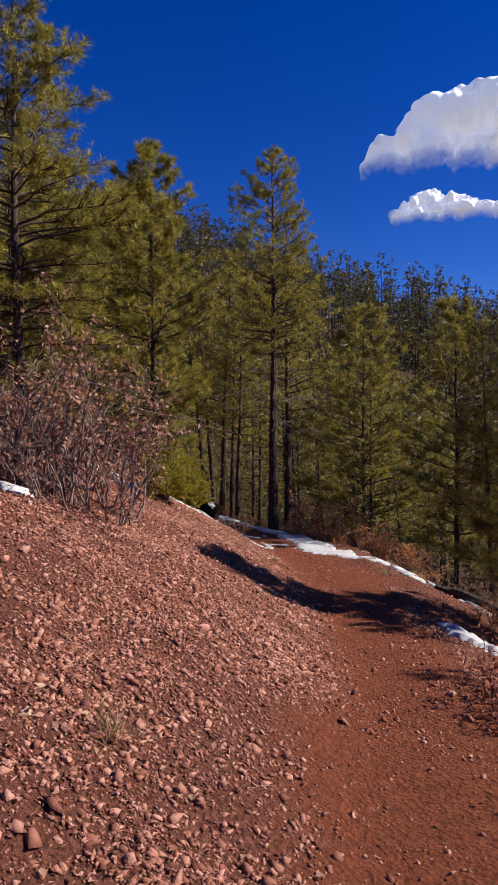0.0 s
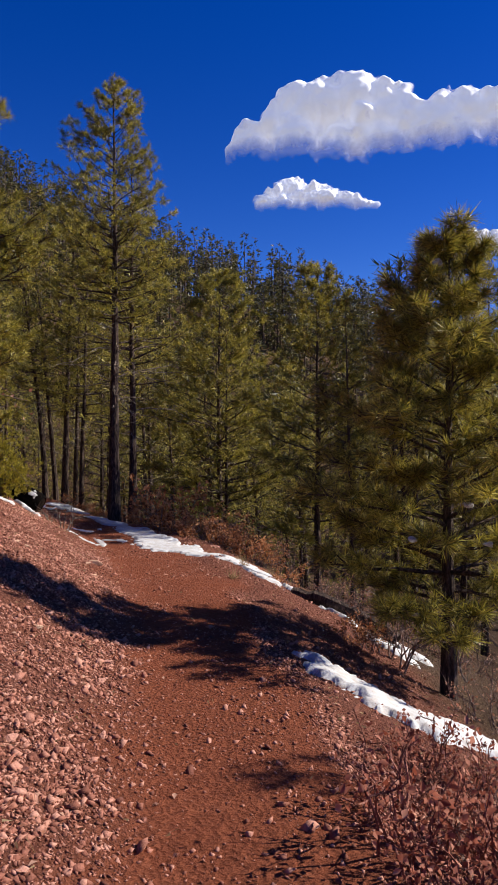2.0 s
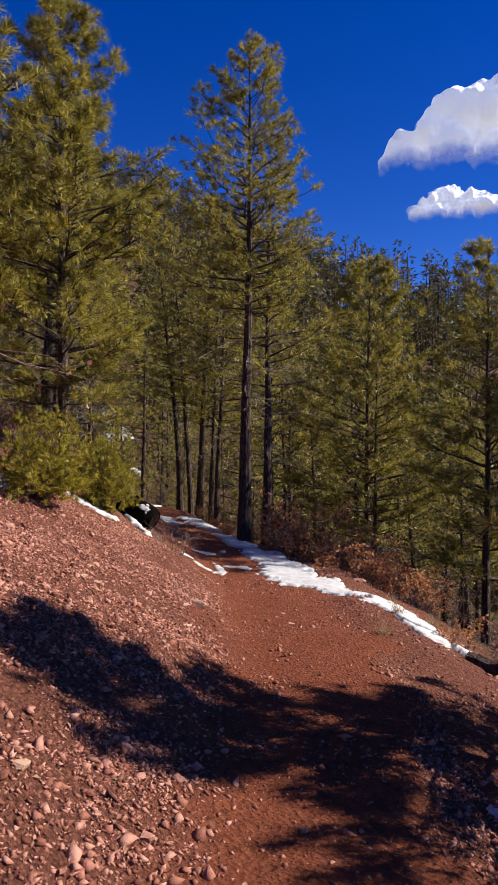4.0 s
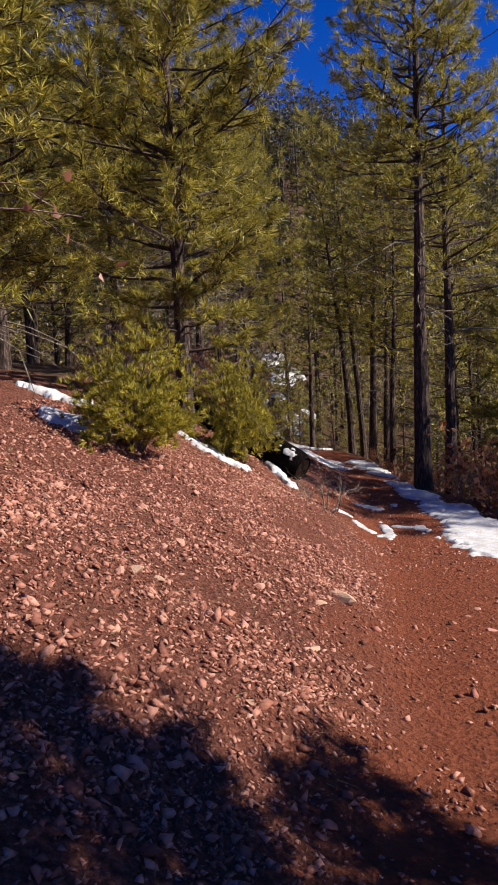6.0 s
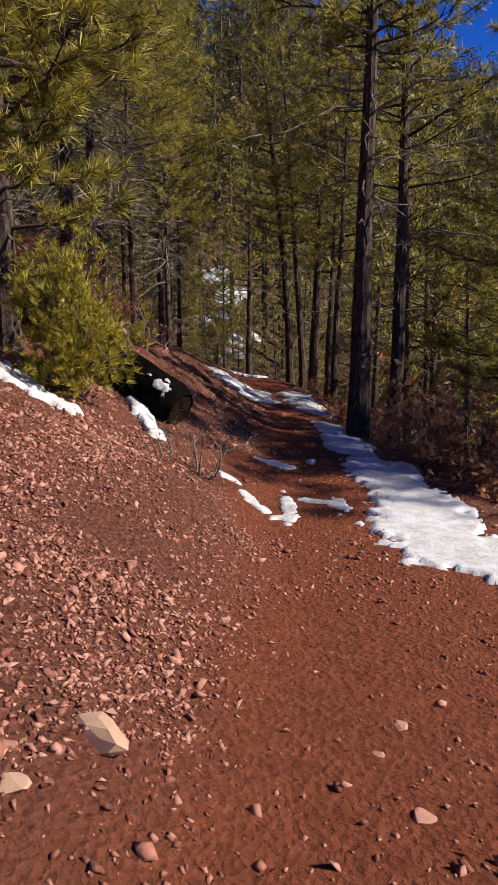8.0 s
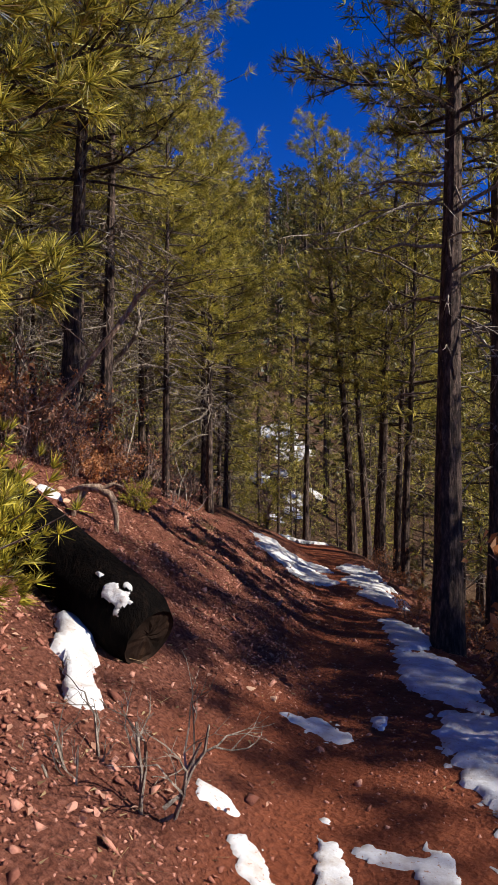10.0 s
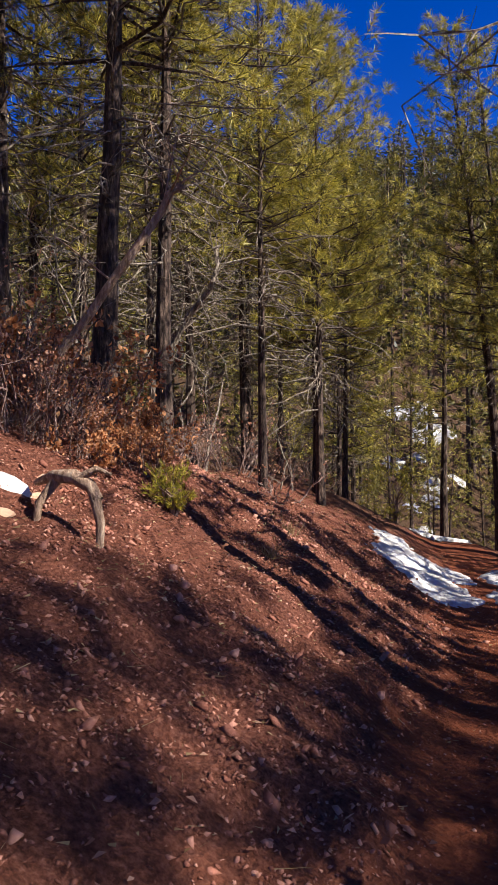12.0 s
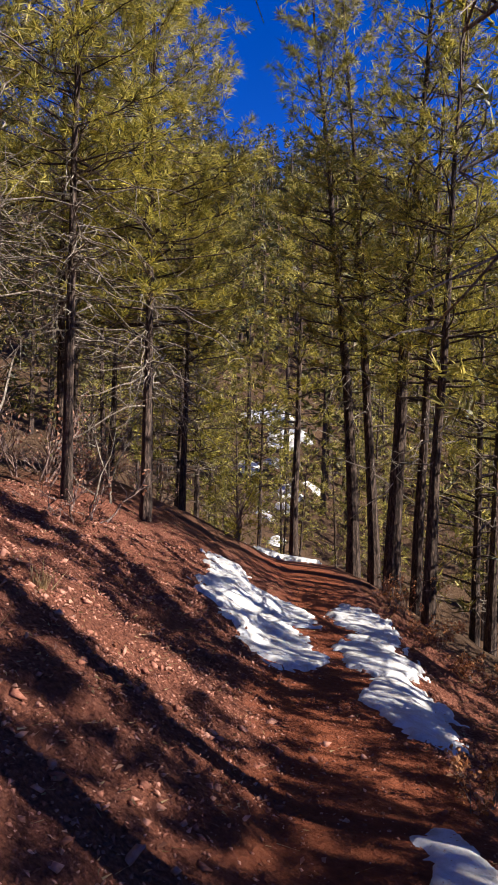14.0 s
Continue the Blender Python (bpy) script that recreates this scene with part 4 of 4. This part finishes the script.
for k, (x, y, sz) in enumerate([(1.75, 17.7, 1.25), (2.25, 17.0, 1.15), (2.6, 16.4, 0.8), (3.1, 15.9, 0.7), (2.0, 17.3, 0.9), (1.3, 19.2, 0.6), (2.9, 16.6, 0.75), (2.0, 18.6, 0.95), (3.5, 16.0, 0.55), (0.85, 21.0, 0.6), (0.2, 21.6, 0.45), (2.7, 18.0, 1.0), (1.6, 20.0, 0.8),
                                (-3.1, 20.0, 0.6), (-3.45, 19.7, 0.8), (-2.85, 20.2, 0.5), (-3.2, 20.2, 0.55), (-2.7, 19.8, 0.4), (-3.9, 19.7, 0.9), (-2.9, 19.5, 0.5), (-3.6, 20.4, 0.9), (-0.3, 26.5, 0.5), (0.2, 25.5, 0.55), (-0.9, 28.2, 0.5), (3.3, 9.9, 0.5), (3.1, 12.5, 0.5)]):
    put(oaks, k, x, y, sz, OAK, "shrub", "scrub oaks")
for k, (x, y, sz) in enumerate([(-1.55, 8.3, 1.0), (-2.0, 8.0, 1.15), (-2.5, 8.6, 1.2), (-1.9, 9.0, 1.25), (-2.9, 8.1, 1.1), (-3.2, 9.0, 1.3), (-2.4, 9.6, 1.2), (-3.9, 19.2, 0.6), (-4.3, 19.9, 0.6), (-4.6, 19.3, 0.7), (-3.2, 19.2, 0.45), (-3.45, 19.35, 0.8), (-3.3, 19.6, 0.45), (-3.6, 19.0, 0.8), (-3.0, 19.45, 0.35)]):
    put([bares[2], bares[0]], k, x, y, sz, "tangled leafless shrub with a few pink-brown leaves", "shrub", "thicket on the slope")
g = np.random.default_rng(15)
for k in range(28):
    y = g.uniform(20.5, 32)
    d = -g.uniform(2.6, 7.0)
    put(bares[:2], k, float(np.interp(y, *TRAIL_X)) + d, y, g.uniform(0.7, 1.5), "tangle of bare grey-brown twigs on the bank", "shrub", "bare thicket on the bank")
for k in range(28):
    y = g.uniform(9.5, 24)
    d = float(np.interp(y, *SHOULDER)) + g.uniform(1.3, 3.4)
    put(bares[:2], k, float(np.interp(y, *TRAIL_X)) + d, y, g.uniform(0.5, 0.95), "low bare shrub below the trail edge", "shrub", "bare shrubs below the trail")
for k in range(18):
    put(bares[:2], k, g.uniform(3.9, 7.5), g.uniform(5.5, 12.5), g.uniform(0.5, 0.9), "low bare shrub below the trail edge", "shrub", "bare shrubs below the trail")
for k in range(60):
    y = 2.9 + 3.3 * g.uniform()
    d = 0.75 + (1.7 if y < 6.3 else 0.25) * g.uniform() ** 0.8
    put([weeds[0], weeds[1], bares[1]], k, float(np.interp(y, *TRAIL_X)) + d, y, g.uniform(0.6, 1.15) * (0.65 if k % 3 == 2 else 1.0), "dry reddish weed stalks at the trail edge", "weed", "weeds at the trail edge")
put([scrub(89, 0.6, 0.6, 7, 0, name="bare_shrub", bark=DEAD, levels=3)], 0, -0.31, 15.36, 0.95, "small bare twiggy bush beside the trail", "shrub", "")


def grass_tuft(seed, blades=70):
    g = np.random.default_rng(seed)
    s = Soup()
    at = np.zeros((blades, 3))
    at[:, :2] = g.normal(0, 0.03, (blades, 2))
    tufts(s, at, np.tile([[0, 0, 1.0]], (blades, 1)), 0.16, 1, 0.006, 0.8, g)
    return new("grass_tuft", needle_mesh(s, "grass_tuft", STRAW))


for k, (x, y) in enumerate([(-0.56, 2.9), (2.75, 14.6), (2.55, 13.2), (3.0, 13.4), (2.2, 12.0), (0.6, 21.5), (-1.9, 20.3), (-2.2, 21.3)]):
    ob = grass_tuft(400 + k)
    ob.location = (x, y, height_at(x, y))
    tagged(ob, "clump of dry straw-coloured grass on red soil", "grass", "straw tufts")

# ---- clouds ----
def cloud(az0, az1, el0, el1, profile, seed, label, far=900.0, balls=90):
    """Heaped vapour: puffs under a billowing top line over a flat base. Azimuths in degrees, clockwise from +y."""
    g = np.random.default_rng(seed)
    W = radians(az1 - az0) * far
    H = (math.tan(radians(el1)) - math.tan(radians(el0))) * far
    t = g.uniform(0.02, 0.98, balls)
    top = np.interp(t, *zip(*profile)) * H
    r = np.minimum(g.uniform(0.1, 0.3, balls) * H, np.maximum(top * 0.42, 0.08 * H))
    cu, cv = t * W, r + (top - 2 * r).clip(0) * g.uniform(0, 1, balls) ** 0.6
    # a row of puffs along the base and small billows on the top
    tb = np.linspace(0.05, 0.97, 26)
    rb = np.minimum(0.2 * H, 0.45 * np.interp(tb, *zip(*profile)) * H)
    tt = g.uniform(0.03, 0.97, balls)
    rt = g.uniform(0.08, 0.16, balls) * H
    cv = np.concatenate([cv, 0.04 * H + rb, np.interp(tt, *zip(*profile)) * H - rt * g.uniform(0.95, 2.6, balls)])
    cu, r = np.concatenate([cu, tb * W, tt * W]), np.concatenate([r, rb, rt])
    cw = g.normal(0, 0.1 * H, len(r))
    step = H / 90
    us, vs = np.arange(-0.2 * H, W + 0.2 * H, step), np.arange(-0.15 * H, 1.15 * H, step)
    U, V = np.meshgrid(us, vs)
    # the billows curl at their rims
    U2 = U + 0.05 * H * rough(U / H, V / H, 7, 41 + seed) + 0.025 * H * rough(U / H, V / H, 17, 42 + seed)
    V2 = V + 0.05 * H * rough(U / H, V / H, 7, 43 + seed) + 0.025 * H * rough(U / H, V / H, 17, 44 + seed)
    D = np.full(U.shape, -9.0 * H)
    T = np.full(U.shape, -1.0)
    for u, v, w, q in zip(cu, cv, cw, r):
        k = q * q - (U2 - u) ** 2 - ((V2 - v) * np.where(V2 < v, 1.15, 1.0)) ** 2
        D = np.where(k > 0, np.maximum(D, w + np.sqrt(np.maximum(k, 0))), D)
        T = np.maximum(T, k / (q * q))
    T = np.minimum(T, (V / H - 0.08 - 0.05 * rough(U / H, V / H, 3, 45 + seed)) * 4.0)
    for q in range(30):
        # beyond the puffs the sheet goes on at its rim's depth
        near = np.maximum.reduce([D[:-2, 1:-1], D[2:, 1:-1], D[1:-1, :-2], D[1:-1, 2:]])
        D[1:-1, 1:-1] = np.where(D[1:-1, 1:-1] < -5 * H, near, D[1:-1, 1:-1])
    D = np.maximum(D, -0.4 * H)
    for q in range(5):
        D[1:-1, 1:-1] = (D[1:-1, 1:-1] * 2 + D[:-2, 1:-1] + D[2:, 1:-1] + D[1:-1, :-2] + D[1:-1, 2:]) / 6
    D = D + 0.025 * H * rough(U / H, V / H, 8, 31 + seed) + 0.01 * H * rough(U / H, V / H, 19, 32 + seed)
    n = len(us)
    i = (np.arange(len(vs) - 1)[:, None] * n + np.arange(n - 1)[None])
    ok = (T[:-1, :-1] > -0.5) | (T[1:, 1:] > -0.5)
    i = i[ok]
    quads = np.stack([i, i + 1, i + n + 1, i + n], 1)
    used, inv = np.unique(quads, return_inverse=True)
    me = bpy.data.meshes.new("cloud")
    me.from_pydata(np.stack([U.ravel(), -D.ravel(), V.ravel()], 1)[used].tolist(), [], inv.reshape(-1, 4).tolist())
    me.polygons.foreach_set("use_smooth", [True] * len(me.polygons))
    a = me.attributes.new("thick", "FLOAT", "POINT")
    a.data.foreach_set("value", T.ravel()[used].astype(np.float32))
    me.materials.append(CLOUD)
    ob = new("cloud", me)
    a = radians(az0 + (az1 - az0) / 2)
    mid = Vector((far * math.sin(a), far * math.cos(a), 1.5 + far * math.tan(radians(el0))))
    ob.matrix_basis = Matrix.Translation(mid) @ Matrix.Rotation(-a, 4, "Z") @ Matrix.Translation((-W / 2, 0, 0))
    return tagged(ob, label, "cloud", kind="structure")


cloud(8.9, 35, 18.1, 24.2, [(0, 0.22), (0.05, 0.45), (0.16, 0.75), (0.23, 0.95), (0.4, 1.0), (0.48, 0.92), (0.56, 0.66), (0.66, 0.74), (0.8, 0.68), (0.92, 0.45), (1, 0.2)], 1, "heaped white fair-weather cloud with a grey base", balls=330)
cloud(11.4, 20.6, 15.1, 18.0, [(0, 0.5), (0.25, 1.0), (0.5, 0.75), (0.8, 0.5), (1, 0.2)], 2, "small flat white cloud", balls=90)
cloud(24, 34, 11.0, 13.6, [(0, 0.5), (0.3, 1.0), (0.7, 0.8), (1, 0.3)], 3, "white cloud low over the ridge", balls=90)


# ---- stones ----
g = np.random.default_rng(21)
def scatter(count, ylo, yhi, dlo, dhi, keep, small, big, seed):
    """Places for loose stones: x, y, size."""
    q = np.random.default_rng(seed)
    y = q.uniform(ylo, yhi, count)
    d = q.uniform(dlo, dhi, count)
    x = np.interp(y, *TRAIL_X) + d
    ok = q.uniform(0, 1, count) < keep(x, y, d) * (0.55 + 0.6 * rough(x, y, 1.7, 41))
    r = small * np.exp(np.abs(q.normal(0, 0.62, count)))
    return x[ok], y[ok], np.minimum(r, big)[ok]


OCT_F = np.array([(0, 2, 4), (2, 1, 4), (1, 3, 4), (3, 0, 4), (2, 0, 5), (1, 2, 5), (3, 1, 5), (0, 3, 5)])
shards = []
for k in range(24):
    v = np.array([(1, 0, 0), (-1, 0, 0), (0, 1, 0), (0, -1, 0), (0, 0, 1), (0, 0, -1)], float)
    shards.append((v + g.normal(0, 0.2, (6, 3))) * g.uniform(0.75, 1.25, 3) * [1.15, 0.9, 0.62])


TET_F = np.array([(0, 1, 2), (0, 3, 1), (1, 3, 2), (2, 3, 0)])
splinters = []
for k in range(24):
    v = np.array([(1, 0, -0.3), (-0.5, 0.87, -0.3), (-0.5, -0.87, -0.3), (0, 0, 0.8)])
    splinters.append((v + g.normal(0, 0.25, (4, 3))) * [1.2, 0.95, 0.8])


def heap(x, y, r, seed, shards=shards, faces=OCT_F):
    """Angular chips of stone as one mesh; eight faces each."""
    q = np.random.default_rng(seed)
    k = len(x)
    base = np.array(shards)[q.integers(0, len(shards), k)]
    a = q.uniform(0, 6.28, k)
    tip = q.normal(0, 0.38, (k, 2))
    c, s = np.cos(a)[:, None], np.sin(a)[:, None]
    v = np.stack([base[..., 0] * c - base[..., 1] * s, base[..., 0] * s + base[..., 1] * c, base[..., 2]], 2)
    v[..., 2] += v[..., 0] * tip[:, :1] + v[..., 1] * tip[:, 1:]
    v = v * r[:, None, None] + np.stack([x, y, surface(x, y) + r * 0.15], 1)[:, None]
    f = faces[None] + (np.arange(k) * len(shards[0]))[:, None, None]
    soup = Soup()
    soup.v, soup.f = [v.reshape(-1, 3)], [f.reshape(-1, 3)]
    return soup


slope = lambda x, y, d: np.clip(1 - trail_share(x, y) * 0.93, 0, 1) * smooth(0, 3, y + 0.5)
gravel = tagged(new("gravel"), "loose angular red gravel strewn over the slope and trail", "gravel", kind="stuff")
for name, args, seed in (("gravel_bank", (80000, 1.5, 15.5, -3.6, 0.9, slope, 0.007, 0.028), 1), ("gravel_bank", (24000, 15.5, 26, -3.6, 1.0, slope, 0.007, 0.035), 2),
                         ("gravel_clods", (6500, 1.5, 11, -3.4, 0.6, slope, 0.013, 0.038), 6), ("grit", (110000, 1.8, 9.5, -2.6, 1.0, slope, 0.0055, 0.02), 7), ("grit", (34000, 15, 24, -3.2, 1.0, slope, 0.005, 0.016), 9), ("grit", (50000, 9.5, 15, -2.6, 1.0, slope, 0.0065, 0.02), 8), ("gravel_edge", (9000, 2.5, 22, 0.6, 2.6, slope, 0.008, 0.028), 3), ("gravel_trail", (13000, 2.0, 24, -0.6, 1.1, lambda x, y, d: 0.8 + 0 * x, 0.0038, 0.013), 4)):
    x, y, r = scatter(*args, seed + 50)
    ob = new(name, needle_mesh(heap(x, y, r, seed, splinters, TET_F) if name == "grit" else heap(x, y, r, seed), name, STONE))
    ob.parent = gravel
    ob["kind"] = "stuff"

# larger stones, each by itself
stone_meshes = []
for k in range(10):
    bm = boulder(500 + k, 1.0, (1.15, 0.85, 0.6))
    me = bpy.data.meshes.new("stone")
    bm.to_mesh(me)
    bm.free()
    me.materials.append(STONE)
    pale = me.copy()
    pale.materials[0] = PALE_STONE
    stone_meshes.append((me, pale))
x, y, r = scatter(420, 2.2, 16, -2.6, 0.4, slope, 0.018, 0.05, 77)
for k in range(min(240, len(x))):
    ob = new("stone", stone_meshes[k % 10][0])
    ob.matrix_basis = Matrix.LocRotScale((x[k], y[k], height_at(x[k], y[k]) + r[k] * 0.15), Euler((g.normal(0, 0.3), g.normal(0, 0.3), g.uniform(0, 6.28))), Vector((1, 1, 1)) * r[k])
    ob.parent = ground_ob
for k, (x, y, r) in enumerate([(-0.88, 2.8, 0.05), (-0.9, 3.06, 0.04), (0.35, 12.07, 0.12), (0.37, 10.96, 0.06), (0.08, 7.54, 0.06), (-0.69, 2.99, 0.045), (0.27, 11.72, 0.06), (-0.42, 17.15, 0.05), (-0.3, 17.25, 0.05), (2.45, 15.75, 0.16), (-2.75, 18.9, 0.09), (-2.82, 18.52, 0.12), (-2.42, 18.24, 0.08),
                               (1.23, 12.66, 0.045), (1.29, 12.17, 0.05), (1.16, 12.46, 0.03), (-0.46, 10.69, 0.06), (-0.36, 10.75, 0.05), (-3.08, 19.29, 0.1), (-2.55, 18.6, 0.07), (-1.54, 18.41, 0.04)]):
    ob = new("rock", stone_meshes[k % 10][0 if k in (9, 13, 14, 15) else 1])
    ob.matrix_basis = Matrix.LocRotScale((x, y, height_at(x, y) - r * 0.08), Euler((g.normal(0, 0.15), g.normal(0, 0.15), g.uniform(0, 6.28))), Vector((1, 1, 0.75)) * r)
    tagged(ob, "pale angular rock lying on the red slope" if k != 9 else "dark rock at the edge of the snow", "rock", "rocks on the slope")

# dry leaves and bits of twig on the ground
litter = Soup()
q = np.random.default_rng(33)
n = 9000
y = np.concatenate([q.uniform(2.5, 15, n // 3), q.uniform(14, 28, n - n // 3)])
d = np.concatenate([q.uniform(-3, 6, n // 3), q.uniform(-4.5, 3.2, n - n // 3)])
x = np.interp(y, *TRAIL_X) + d
ok = q.uniform(0, 1, n) < 1 - 0.9 * trail_share(x, y)
x, y = x[ok], y[ok]
at = np.stack([x, y, surface(x, y) + 0.012], 1)
flat = q.normal(0, 1, at.shape) * [1, 1, 0.25]
tufts(litter, at, flat, 0.034, 1, 0.011, 0.1, q)
tufts(litter, at[::2] + [0.03, 0.02, 0.006], flat[::2], 0.1, 1, 0.0025, 0.1, q)
ob = new("leaf_litter", needle_mesh(litter, "leaf_litter", STRAW))
tagged(ob, "dry leaves, needles and twig bits on the soil", "leaf litter", kind="stuff")

# curled leaf flakes over the gravel
flakes = Soup()
n = 9000
y = 2.0 + 22 * q.uniform(0, 1, n) ** 1.1
d = -3.4 * q.uniform(0, 1, n) ** 0.8 + 0.1
x = np.interp(y, *TRAIL_X) + d
ok = q.uniform(0, 1, n) < (1 - 0.95 * trail_share(x, y)) * (0.55 + 0.6 * rough(x, y, 1.4, 51))
x, y = x[ok], y[ok]
k = len(x)
o = np.stack([x, y, surface(x, y) + 0.012], 1)
n1 = q.normal(0, 1, (k, 3)) * [1, 1, 0.35]
n1 /= np.linalg.norm(n1, axis=1)[:, None]
n2 = np.cross(n1, q.normal(0, 0.35, (k, 3)) + [0, 0, 1.0])
n2 /= np.linalg.norm(n2, axis=1)[:, None]
up = np.abs(np.cross(n1, n2))
sz = q.uniform(0.018, 0.048, (k, 1))
v = np.stack([o, o + n1 * sz * 0.5 + n2 * sz * 0.3 + up * sz * 0.2, o + n1 * sz + up * sz * 0.1, o + n1 * sz * 0.5 - n2 * sz * 0.3 + up * sz * 0.22], 1).reshape(-1, 3)
i = np.arange(k)[:, None] * 4
flakes.add(v, np.concatenate([i + [0, 1, 2], i + [0, 2, 3]]))
ob = new("fallen_leaves", needle_mesh(flakes, "fallen_leaves", FALLEN_LEAF))
tagged(ob, "curled pinkish-brown oak leaves fallen over the gravel", "leaf litter", kind="stuff")
